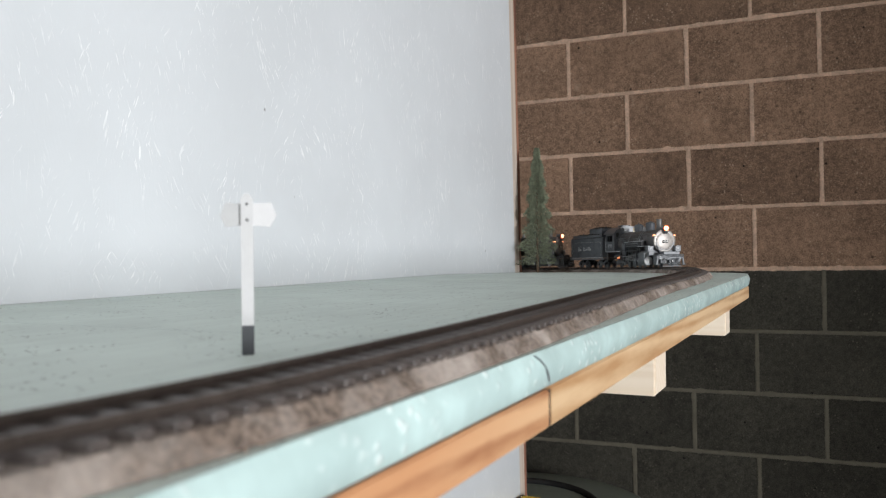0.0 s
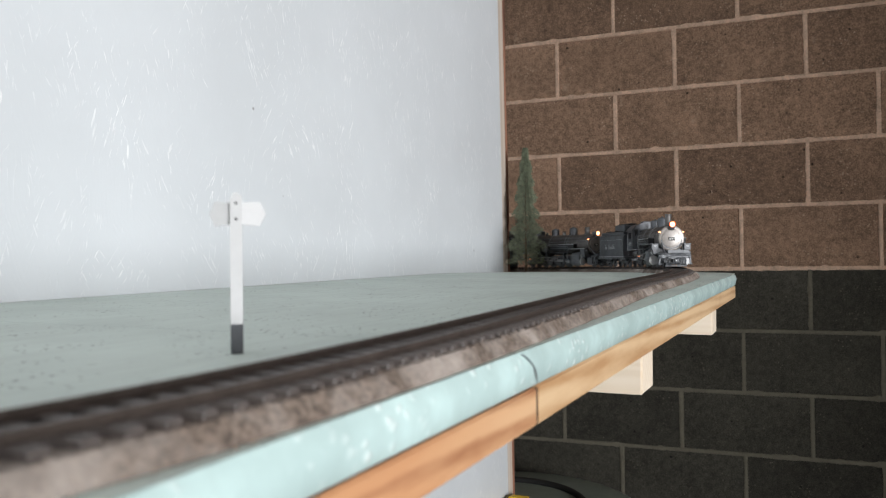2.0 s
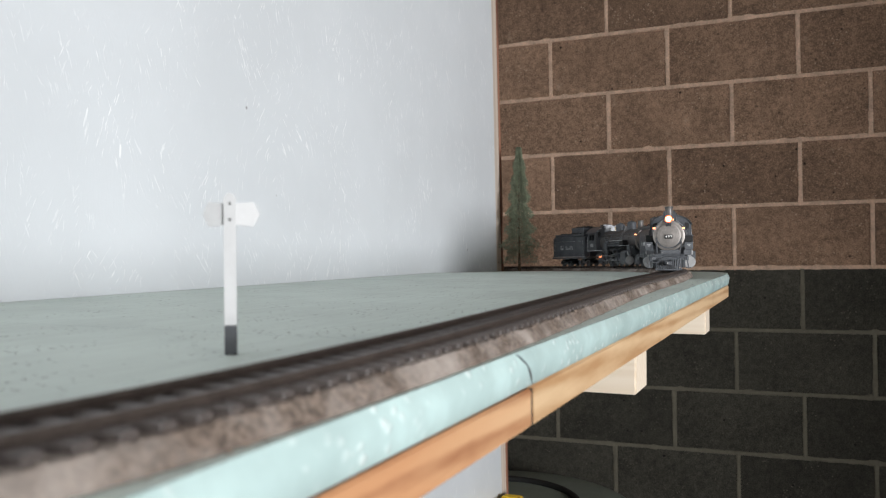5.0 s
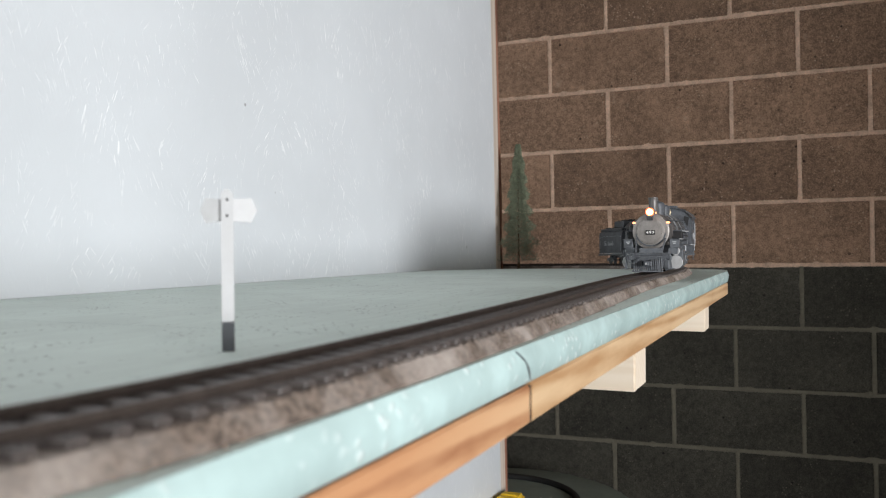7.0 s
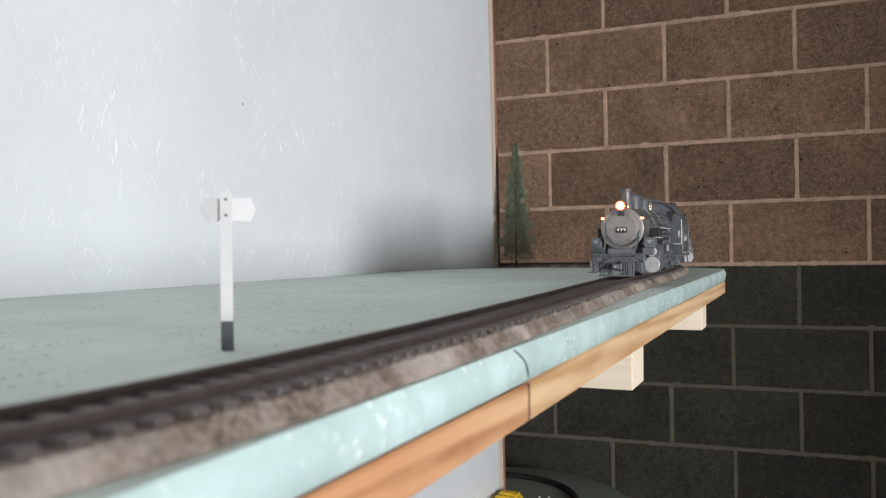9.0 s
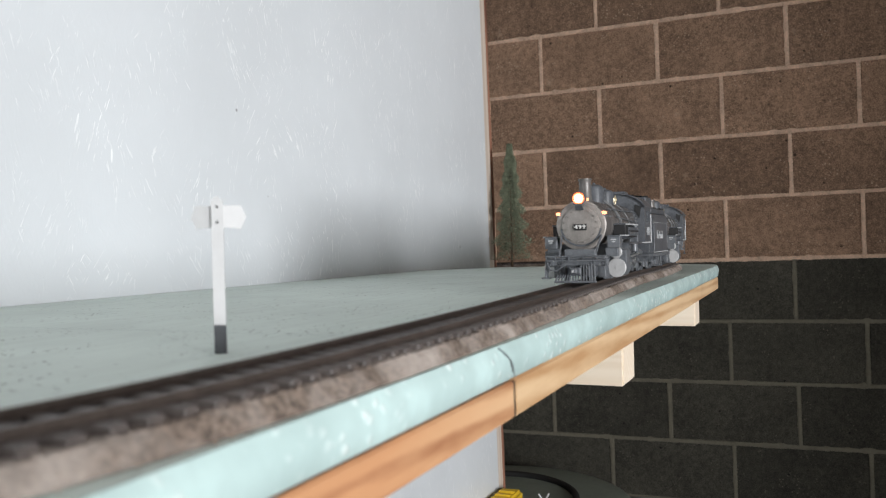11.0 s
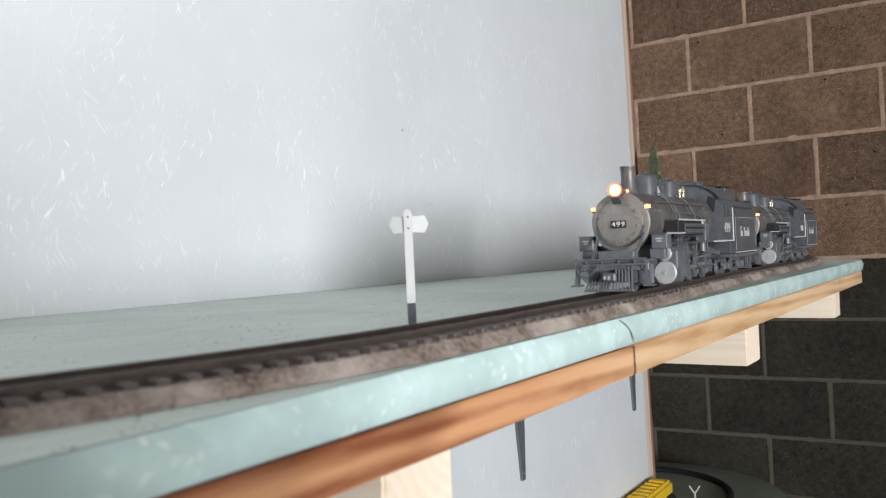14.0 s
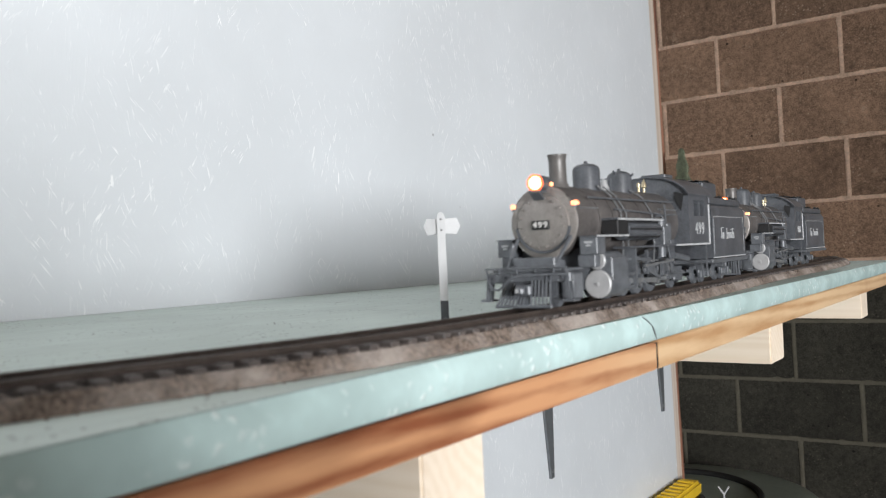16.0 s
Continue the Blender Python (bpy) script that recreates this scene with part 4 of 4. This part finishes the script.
        for x in (0.1100, 0.1330, 0.1570):
            bar(bm, (x - 0.0060, s * 0.0172, 0.0178), (x + 0.0060, s * 0.0172, 0.0178), 0.0022, 0.0016)
        part("side_frame", bm, M_GREY, lo)
        bm = B()
        box(bm, 0.0745, 0.1010, s * 0.0255 - 0.0016, s * 0.0255 + 0.0016, 0.0136, 0.0150)
        box(bm, 0.0745, 0.1010, s * 0.0255 - 0.0016, s * 0.0255 + 0.0016, 0.0062, 0.0076)
        box(bm, 0.0995, 0.1020, s * 0.0240 - 0.0040, s * 0.0240 + 0.0040, 0.0055, 0.0290)
        part("crosshead_guide", bm, M_GREY, lo)
        bm = B()
        bar(bm, (0.0745, s * 0.0250, 0.0232), (0.1000, s * 0.0250, 0.0228), 0.0012, 0.0014)
        bar(bm, (0.1000, s * 0.0258, 0.0235), (0.1240, s * 0.0258, 0.0215), 0.0014, 0.0020)
        bar(bm, (0.1240, s * 0.0258, 0.0275), (0.1240, s * 0.0258, 0.0130), 0.0014, 0.0024)
        bar(bm, (0.1240, s * 0.0262, 0.0150), (0.1450, s * 0.0262, 0.0098), 0.0012, 0.0018)
        bar(bm, (0.0900, s * 0.0262, 0.0250), (0.0900, s * 0.0262, 0.0080), 0.0012, 0.0016)
        part("valve_gear", bm, M_GREY, lo)
        # cab footplate step and handrails
        bm = B()
        box(bm, 0.1600, 0.2440, s * 0.0275 - 0.0022, s * 0.0275 + 0.0022, 0.0290, 0.0302)
        part("cab_step", bm, M_LINE, lo, "white edged footboard")
        bm = B()
        tube(bm, (0.2445, s * 0.0288, 0.0290), (0.2445, s * 0.0288, 0.0575), 0.0008, n=8)
        part("handrail", bm, M_LINE, lo, "white painted grab rail")
        bm = B()
        box(bm, 0.2380, 0.2440, s * 0.0270 - 0.0018, s * 0.0270 + 0.0018, 0.0100, 0.0108)
        bar(bm, (0.2410, s * 0.0270, 0.0100), (0.2410, s * 0.0270, 0.0300), 0.0010, 0.0016)
        part("cab_stirrup", bm, M_GREY, lo)
    # firebox and ashpan
    bm = B()
    box(bm, 0.1720, 0.2020, -0.0180, 0.0180, 0.0200, 0.0460, 0.0030, 2)
    box(bm, 0.1780, 0.2120, -0.0130, 0.0130, 0.0090, 0.0200, 0.0020)
    part("firebox", bm, M_BLACK, lo)
    bm = B()
    box(bm, 0.2150, 0.2175, 0.0120, 0.0165, 0.0165, 0.0205, 0.0006)
    part("firebox_lamp", bm, M_FIRE, lo, "glowing orange firebox light")
    # cab
    wall_t = 0.0010
    cab = None
    for s in (-1, 1):
        bm = B()
        y0, y1 = sorted((s * 0.0290, s * (0.0290 - wall_t)))
        box(bm, 0.2000, 0.2430, y0, y1, 0.0302, 0.0480)
        box(bm, 0.2000, 0.2090, y0, y1, 0.0480, 0.0600)
        box(bm, 0.2360, 0.2430, y0, y1, 0.0480, 0.0600)
        box(bm, 0.2000, 0.2430, y0, y1, 0.0600, 0.0650)
        side = part("cab_side", bm, M_BLACK, lo)
        bm = B()
        for x in (0.2090, 0.2220, 0.2348):
            box(bm, x, x + 0.0012, s * 0.0285 - 0.0006, s * 0.0285 + 0.0006, 0.0480, 0.0600)
        box(bm, 0.2090, 0.2360, s * 0.0285 - 0.0006, s * 0.0285 + 0.0006, 0.0480, 0.0490)
        part("window_frame", bm, M_GREY, side)
        m = pose(0.2215, s * 0.0292, 0.0400, 90, 0, 0 if s < 0 else 180)
        if number:
            lettering("figures", number, 0.0118, m, side, M_LINE)
        else:
            letter_bars("figures", [(-0.0075, -0.0032, -0.0032, 0.0034), (-0.0022, 0.0022, -0.0032, 0.0034), (0.0032, 0.0075, -0.0032, 0.0034)], m, side, M_LINE)
    arch = [(0.0290, 0.0640), (0.0255, 0.0690), (0.0200, 0.0732), (0.0120, 0.0764), (0.0, 0.0778), (-0.0120, 0.0764), (-0.0200, 0.0732), (-0.0255, 0.0690), (-0.0290, 0.0640)]
    bm = B()
    prism(bm, [(y, z - 0.0008) for y, z in arch] + [(-0.0290, 0.0300), (0.0290, 0.0300)], 0.1990, 0.2000, "X")
    part("cab_front", bm, M_BLACK, lo)
    for s in (-1, 1):
        bm = B()
        prism(bm, [(s * 0.0240, 0.0530), (s * 0.0260, 0.0640), (s * 0.0200, 0.0660), (s * 0.0195, 0.0610)], 0.1984, 0.1988, "X")
        part("front_window", bm, M_DARK, lo, "dark cab window")
    bm = B()
    outer = [(y * 1.04, z) for y, z in arch]
    inner = [(y * 1.04, z - 0.0010) for y, z in reversed(arch)]
    prism(bm, outer + inner, 0.1960, 0.2520, "X")
    roof = part("cab_roof", bm, M_BLACK, lo)
    bm = B()
    box(bm, 0.2120, 0.2300, -0.0090, 0.0090, 0.0772, 0.0800, 0.0008)
    part("roof_vent", bm, M_BLACK, roof)
    bm = B()
    box(bm, 0.2000, 0.2420, -0.0275, 0.0275, 0.0285, 0.0300)
    box(bm, 0.2010, 0.2060, -0.0170, 0.0170, 0.0300, 0.0600, 0.002)
    part("backhead", bm, M_DARK, lo)
    # wheels
    for x in AXLES:
        bm = B()
        tube(bm, (0, -0.0230, 0), (0, 0.0230, 0), 0.0016, n=10)
        for s in (-1, 1):
            lathe(bm, [(0.0016, -0.0013), (DR - 0.0016, -0.0013), (DR, -0.0010), (DR + 0.0008, 0.0013), (DR - 0.0016, 0.0013), (0.0016, 0.0006)], 32, "Y", (0, s * 0.0100, 0))
            fan = [(CRANK * 1.3 * math.cos(u), CRANK * 1.3 * math.sin(u)) for u in (math.pi * 0.42, math.pi * 0.5, math.pi * 0.58)]
            fan += [(0.0078 * math.cos(u), 0.0078 * math.sin(u)) for u in [math.pi * (1.0 + k / 10.0) for k in range(11)]]
            y0, y1 = sorted((s * 0.0195, s * 0.0212))
            prism(bm, fan, y0, y1, "Y")
            tube(bm, (0, s * 0.0195, CRANK), (0, s * 0.0262, CRANK), 0.0012, n=10)
        part("driver_wheelset", bm, M_GREY, lo, "outside-crank driving wheels", m=pose(x, 0, DR))
    for s in (-1, 1):
        bm = B()
        for a, b in zip(AXLES, AXLES[1:]):
            bar(bm, (a, s * 0.0228, 0), (b, s * 0.0228, 0), 0.0014, 0.0022)
        for a in AXLES:
            tube(bm, (a, s * 0.0220, 0), (a, s * 0.0238, 0), 0.0024, n=14)
        part("side_rod", bm, M_STEEL, lo, "dull steel coupling rod", m=pose(0, 0, DR + CRANK))
        bm = B()
        bar(bm, (0, s * 0.0252, 0), (0.0590, s * 0.0252, 0), 0.0014, 0.0030)
        tube(bm, (0.0590, s * 0.0243, 0), (0.0590, s * 0.0262, 0), 0.0028, n=14)
        box(bm, -0.0035, 0.0035, s * 0.0252 - 0.0016, s * 0.0252 + 0.0016, -0.0030, 0.0030, 0.0004)
        part("main_rod", bm, M_STEEL, lo, "dull steel main rod", m=pose(0.086, 0, 0.0107))
    for x, r in ((0.0330, 0.0068), (0.2100, 0.0075)):
        bm = B()
        tube(bm, (0, -0.0130, 0), (0, 0.0130, 0), 0.0012, n=10)
        for s in (-1, 1):
            lathe(bm, [(0.0012, -0.0012), (r, -0.0010), (r + 0.0007, 0.0012), (0.0012, 0.0012)], 28, "Y", (0, s * 0.0100, 0))
        part("truck_wheelset", bm, M_GREY, lo, m=pose(x, 0, r))
    for s in (-1, 1):
        bm = B()
        box(bm, 0.2020, 0.2200, s * 0.0145 - 0.0015, s * 0.0145 + 0.0015, 0.0050, 0.0110, 0.0010)
        bar(bm, (0.1950, s * 0.0150, 0.0160), (0.2240, s * 0.0150, 0.0100), 0.0016, 0.0022)
        tube(bm, (0.1800, s * 0.0230, 0.0230), (0.2100, s * 0.0230, 0.0200), 0.0022, n=12)
        part("trailing_truck_frame", bm, M_GREY, lo)
    return lo


TENDER_AT = 0.2515


def tender():
    te = thing("tender", label="dark grey model coal tender with white lettering", category="tender", group="double-headed train")
    bm = B()
    prof = [(-0.0282, 0.0185), (-0.0282, 0.0540), (-0.0262, 0.0580), (-0.0228, 0.0592), (0.0228, 0.0592), (0.0262, 0.0580), (0.0282, 0.0540), (0.0282, 0.0185)]
    prism(bm, prof, 0.0040, 0.1040, "X")
    part("tank", bm, M_BLACK, te)
    bm = B()
    box(bm, 0.0000, 0.1080, -0.0290, 0.0290, 0.0150, 0.0180, 0.0004)
    part("underframe", bm, M_GREY, te)
    bm = B()
    box(bm, 0.0180, 0.0560, -0.0190, 0.0190, 0.0592, 0.0765, 0.0012)
    box(bm, 0.0080, 0.1000, -0.0262, 0.0262, 0.0588, 0.0640, 0.0008)
    bunker = part("coal_bunker", bm, M_BLACK, te)
    bm = B()
    bmesh.ops.create_grid(bm, x_segments=16, y_segments=16, size=0.5, matrix=Matrix.LocRotScale((0.037, 0, 0.0768), None, (0.036, 0.036, 1)))
    for v in bm.verts:
        v.co.z += 0.0030 * noise.noise(v.co * 260) + 0.002 * max(0, 1 - abs(v.co.y) / 0.018)
    for i in range(90):
        q = 0.0011 + 0.0016 * ((i * 37) % 11) / 11
        bmesh.ops.create_icosphere(bm, subdivisions=1, radius=q, matrix=Matrix.Translation((0.010 + 0.088 * ((i * 0.618) % 1), -0.025 + 0.05 * ((i * 0.414) % 1), 0.0645)))
    part("coal", bm, M_COAL, bunker, "heap of black coal")
    for s in (-1, 1):
        bm = B()
        y = s * 0.0284
        for x0, x1, z0, z1 in ((0.0050, 0.1030, 0.0186, 0.0194), (0.0090, 0.0990, 0.0494, 0.0497), (0.0090, 0.0093, 0.0225, 0.0497), (0.0987, 0.0990, 0.0225, 0.0497)):
            box(bm, x0, x1, y - 0.0001, y + 0.0001, z0, z1)
        part("lining", bm, M_LINE, te, "thin white lining")
        marks = [(x - 0.0009, x + 0.0009, -0.0036, h) for x, h in ((-0.0245, 0.0050), (-0.0212, 0.0012), (-0.0182, 0.0012), (-0.0085, 0.0044), (-0.0050, 0.0012), (-0.0015, 0.0012), (0.0020, 0.0012), (0.0055, 0.0012), (0.0090, 0.0044), (0.0125, 0.0012))]
        marks += [(-0.0262, -0.0175, 0.0044, 0.0050), (0.0030, 0.0135, 0.0032, 0.0038)]
        letter_bars("lettering", marks, pose(0.0540, s * 0.0284, 0.0365, 90, 0, 0 if s < 0 else 180), te, M_LINE)
        bm = B()
        tube(bm, (0.0050, s * 0.0288, 0.0210), (0.0050, s * 0.0288, 0.0480), 0.0006, n=8)
        part("grab_rail", bm, M_GREY, te)
    bm = B()
    lathe(bm, [(0.0030, 0.0640), (0.0030, 0.0652), (0.0, 0.0658)], 18, "Z", (0.0860, 0, 0))
    part("water_hatch", bm, M_BLACK, te)
    bm = B()
    box(bm, 0.1060, 0.1120, -0.0018, 0.0018, 0.0085, 0.0120, 0.0006)
    part("coupler", bm, M_GREY, te)
    for xc in (0.0240, 0.0830):
        bm = B()
        for s in (-1, 1):
            box(bm, xc - 0.0140, xc + 0.0140, s * 0.0145 - 0.0010, s * 0.0145 + 0.0010, 0.0075, 0.0105, 0.0004)
            for x in (xc - 0.0095, xc + 0.0095):
                box(bm, x - 0.0028, x + 0.0028, s * 0.0152 - 0.0016, s * 0.0152 + 0.0016, 0.0042, 0.0100, 0.0005)
            for k in range(3):
                tube(bm, (xc - 0.003 + 0.003 * k, s * 0.0145, 0.0050), (xc - 0.003 + 0.003 * k, s * 0.0145, 0.0078), 0.0013, n=8)
        box(bm, xc - 0.0030, xc + 0.0030, -0.0150, 0.0150, 0.0105, 0.0150)
        part("bogie_frame", bm, M_GREY, te)
        for x in (xc - 0.0095, xc + 0.0095):
            bm = B()
            tube(bm, (0, -0.0130, 0), (0, 0.0130, 0), 0.0010, n=8)
            for s in (-1, 1):
                lathe(bm, [(0.0010, -0.0012), (0.0066, -0.0010), (0.0073, 0.0012), (0.0010, 0.0012)], 24, "Y", (0, s * 0.0100, 0))
            part("truck_wheelset", bm, M_GREY, te, m=pose(x, 0, 0.0066))
    return te


PITCH = 0.3740
TRAIN = [(locomotive("499"), 0.0, 0.030, 0.200), (tender(), TENDER_AT, 0.020, 0.085),
         (locomotive("", 0.0795), PITCH, 0.030, 0.200), (tender(), PITCH + TENDER_AT, 0.020, 0.085)]


# ---- things on and near the shelf ----
def signpost():
    x, y = 0.6220, -2.6475
    sp = thing("signpost", SHELF @ pose(x, y, sag(x, y), 0, 0, 36), "white wooden finger post with a dark grey foot", "sign")
    w, d = 0.00245, 0.0020
    bm = B()
    box(bm, -w, w, -d, d, 0.0, 0.0120, 0.0003)
    part("foot", bm, M_POSTBASE, sp, "dark grey painted foot")
    bm = B()
    prism(bm, [(-w, 0.0120), (w, 0.0120), (w, 0.0632), (0.0009, 0.0655), (-0.0011, 0.0655), (-w, 0.0632)], -d, d, "Y")
    part("post", bm, M_WHITE, sp)
    for s, n, turn in ((-1, 0.0088, 14), (1, 0.0098, 10)):
        bm = B()
        prism(bm, [(s * 0.0, 0.0526), (s * n * 0.74, 0.0520), (s * n, 0.0569), (s * n * 0.76, 0.0620), (0.0, 0.0615)], 0.0, 0.0012, "Y")
        part("finger", bm, M_WHITE, sp, "pointed white board", m=pose(s * w * 0.9, -0.0004, 0, 0, 0, s * turn))
    for z in (0.0548, 0.0612):
        bm = B()
        tube(bm, (0, -d, z), (0, -d - 0.0004, z), 0.0006, n=10)
        part("nail", bm, M_DARK, sp)


def pine_tree():
    x, y = 0.2890, -1.268
    tr = thing("model_pine_tree", SHELF @ pose(x, y, sag(x, y)), "slender green model pine tree", "tree")
    bm = B()
    lathe(bm, [(0.0030, 0.0), (0.0022, 0.05), (0.0012, 0.16), (0.0004, 0.255)], 8)
    part("trunk", bm, M_BARKTREE, tr)
    rnd = random.Random(11)
    verts, faces = [], []
    for k in range(14000):
        u = rnd.random() ** 0.8
        z = 0.020 + u * 0.235
        prof = (1 - u) ** 0.78 * (0.80 + 0.20 * math.sin(u * 46 + rnd.uniform(-0.8, 0.8)))
        a = rnd.uniform(0, 2 * math.pi)
        lump = 0.84 + 0.30 * noise.noise(Vector((math.cos(a) * 1.7, math.sin(a) * 1.7, z * 42)))
        r = 0.0500 * prof * lump * rnd.uniform(0.1, 1) ** 0.6 + 0.0012
        c = Vector((r * math.cos(a), r * math.sin(a), z - r * 0.15))
        d = Vector((math.cos(a) + rnd.uniform(-0.7, 0.7), math.sin(a) + rnd.uniform(-0.7, 0.7), rnd.uniform(-0.7, 0.5))).normalized()
        e = d.orthogonal().normalized()
        e.rotate(Matrix.Rotation(rnd.uniform(0, 6.28), 3, d))
        ln, wd = rnd.uniform(0.0025, 0.0055), rnd.uniform(0.0006, 0.0013)
        i = len(verts)
        verts += [c - e * wd, c + e * wd, c + d * ln, c + d * ln * 0.4 + d.cross(e) * wd]
        faces += [(i, i + 1, i + 2), (i, i + 2, i + 3), (i + 1, i + 2, i + 3)]
    me = bpy.data.meshes.new("foliage")
    me.from_pydata([tuple(v) for v in verts], [], faces)
    me.materials.append(M_NEEDLE)
    ob = new("foliage", me)
    ob.parent = tr


signpost()
pine_tree()


def crumbs():
    """Loose white and brown crumbs of ballast beside the track."""
    rnd = random.Random(5)
    verts, faces = [], []
    for k in range(5200):
        s = rnd.uniform(0.25, 2.1)
        p, d = on_track(s)
        a = rnd.choice((-1, 1)) * (0.0196 + rnd.triangular(0, 0.0080, 0.0030))
        x, y = p.x - d.y * a, p.y + d.x * a
        if x > EX - 0.003:
            continue
        r = rnd.uniform(0.0004, 0.0010)
        z = sag(x, y) + max(0.0, min(0.0058, (0.0262 - abs(a)) * 1.35))
        i = len(verts)
        verts += [(x + r * rnd.uniform(0.6, 1.2) * dx, y + r * rnd.uniform(0.6, 1.2) * dy, z + r * dz) for dx, dy, dz in ((1, 0, 0), (0, 1, 0), (-1, 0, 0), (0, -1, 0), (0, 0, 1), (0, 0, -0.6))]
        faces += [(i, i + 1, i + 4), (i + 1, i + 2, i + 4), (i + 2, i + 3, i + 4), (i + 3, i, i + 4), (i + 1, i, i + 5), (i + 2, i + 1, i + 5), (i + 3, i + 2, i + 5), (i, i + 3, i + 5)]
    me = bpy.data.meshes.new("ballast_crumbs")
    me.from_pydata(verts, [], faces)
    me.materials.append(M_BALLAST)
    ob = new("ballast_crumbs", me)
    ob.matrix_basis = SHELF
    tagged(ob, "loose crumbs of brown ballast along the track", "gravel", kind="stuff")


crumbs()


# ---- low things by the partition ----
def storage_crate():
    # plain dark block that fills the dark area at the partition's foot
    cr = thing("storage_crate", label="plain dark block beside the board partition", category="crate")
    bm = B()
    box(bm, 0.246, 0.298, -1.78, -1.275, 0.0, 0.352, 0.006, 2)
    part("body", bm, M_RUBBER, cr)
    bm = B()
    box(bm, 0.243, 0.300, -1.785, -1.270, 0.3525, 0.367, 0.003, 2)
    part("lid", bm, M_RUBBER, cr)


def yellow_case():
    ca = thing("tool_case", label="yellow plastic case with a ribbed grip on the dark block", category="case")
    bm = B()
    box(bm, 0.245, 0.294, -1.51, -1.271, 0.3675, 0.3980, 0.006, 3)
    part("shell", bm, M_YELLOW, ca)
    for k in range(9):
        bm = B()
        y = -1.495 + 0.024 * k
        box(bm, 0.252, 0.287, y - 0.005, y + 0.005, 0.3970, 0.4020, 0.0018, 2)
        part("rib", bm, M_YELLOW, ca)


def round_tub():
    tb = thing("round_tub", label="low round tub with a grey-green lid and black hose rim", category="tub")
    bm = B()
    lathe(bm, [(0.36, 0.0), (0.40, 0.10), (0.41, 0.118)], 56, "Z", (-0.03, -0.62, 0))
    part("body", bm, M_RUBBER, tb)
    bm = B()
    lathe(bm, [(0.001, 0.122), (0.40, 0.1225), (0.415, 0.128), (0.418, 0.138), (0.40, 0.143), (0.28, 0.150), (0.001, 0.152)], 56, "Z", (-0.03, -0.62, 0))
    part("lid", bm, M_SHEET, tb)
    bm = B()
    lathe(bm, [(0.255 + 0.010 * math.cos(k * math.pi / 5), 0.156 + 0.010 * math.sin(k * math.pi / 5)) for k in range(11)], 64, "Z", (-0.03, -0.62, 0), caps=False)
    part("hose", bm, M_RUBBER, tb, "black rubber hose ring")


def forked_stake():
    st = thing("forked_stake", label="thin white plastic stake with a forked top", category="stake")
    x, y = 0.300, -1.147
    bm = B()
    tube(bm, (x, y, 0.0), (x, y, 0.335), 0.0022, n=10)
    part("stem", bm, M_WHITE, st)
    for s in (-1, 1):
        bm = B()
        tube(bm, (x, y, 0.334), (x + s * 0.011, y + s * 0.004, 0.352), 0.0020, n=10)
        part("prong", bm, M_WHITE, st)


storage_crate()
yellow_case()
round_tub()
forked_stake()


# ---- motion ----
# seconds, and metres from the near end of the track to the leading engine's front
RUN = [(0.0, 1.990), (1.5, 1.885), (3.0, 1.776), (4.0, 1.695), (6.5, 1.490), (7.5, 1.405), (9.0, 1.294), (11.5, 1.110), (13.0, 0.993), (14.5, 0.874), (16.0, 0.762)]
RT, RS = np.array([r[0] for r in RUN]), np.array([r[1] for r in RUN])
RV = np.gradient(RS, RT)


def run_at(t):
    """The leading engine's place at t, gliding through the timed places."""
    i = max(0, min(len(RT) - 2, int(np.searchsorted(RT, t)) - 1))
    h = RT[i + 1] - RT[i]
    u = (t - RT[i]) / h
    return float((1 + 2 * u) * (1 - u) ** 2 * RS[i] + u * (1 - u) ** 2 * h * RV[i] + u * u * (3 - 2 * u) * RS[i + 1] + u * u * (u - 1) * h * RV[i + 1])


def rail_pose(s, a, b):
    """Stands a vehicle on the rails by its two pivots, a and b metres behind its front."""
    p, q = on_track(s + a)[0], on_track(s + b)[0]
    za, zb = sag(p.x, p.y) + RAIL_TOP, sag(q.x, q.y) + RAIL_TOP
    d = q - p
    n = d.length
    yaw, pitch = math.degrees(math.atan2(d.y, d.x)), -math.degrees(math.atan2(zb - za, n))
    u = d / n
    return SHELF @ pose(p.x - u.x * a, p.y - u.y * a, za - (zb - za) / n * a, 0, pitch, yaw)


def motions():
    for ob, behind, a, b in TRAIN:
        walk(ob, [(k * 0.25, rail_pose(run_at(k * 0.25) + behind, a, b)) for k in range(65)])
        if not ob.name.startswith("locomotive"):
            continue
        for pt in ob.children:
            kind = pt.name.split(".")[0]
            if kind not in ("driver_wheelset", "side_rod", "main_rod"):
                continue
            x0, z0 = pt.location.x, pt.location.z
            rows = []
            for k in range(129):
                t = k * 0.125
                turn = (run_at(t) - run_at(0.0)) / DR + 0.7
                px, pz = CRANK * math.sin(turn), CRANK * math.cos(turn)
                if kind == "driver_wheelset":
                    m = pose(x0, 0, z0, 0, math.degrees(turn), 0)
                elif kind == "side_rod":
                    m = pose(px, 0, DR + pz)
                else:
                    pin = Vector((AXLES[2] + px, DR + pz))
                    dz = pin.y - 0.0107
                    run = math.sqrt(0.0590 ** 2 - dz * dz)
                    m = pose(pin.x - run, 0, 0.0107, 0, -math.degrees(math.atan2(dz, run)), 0)
                rows.append((t, m))
            walk(pt, rows)


motions()
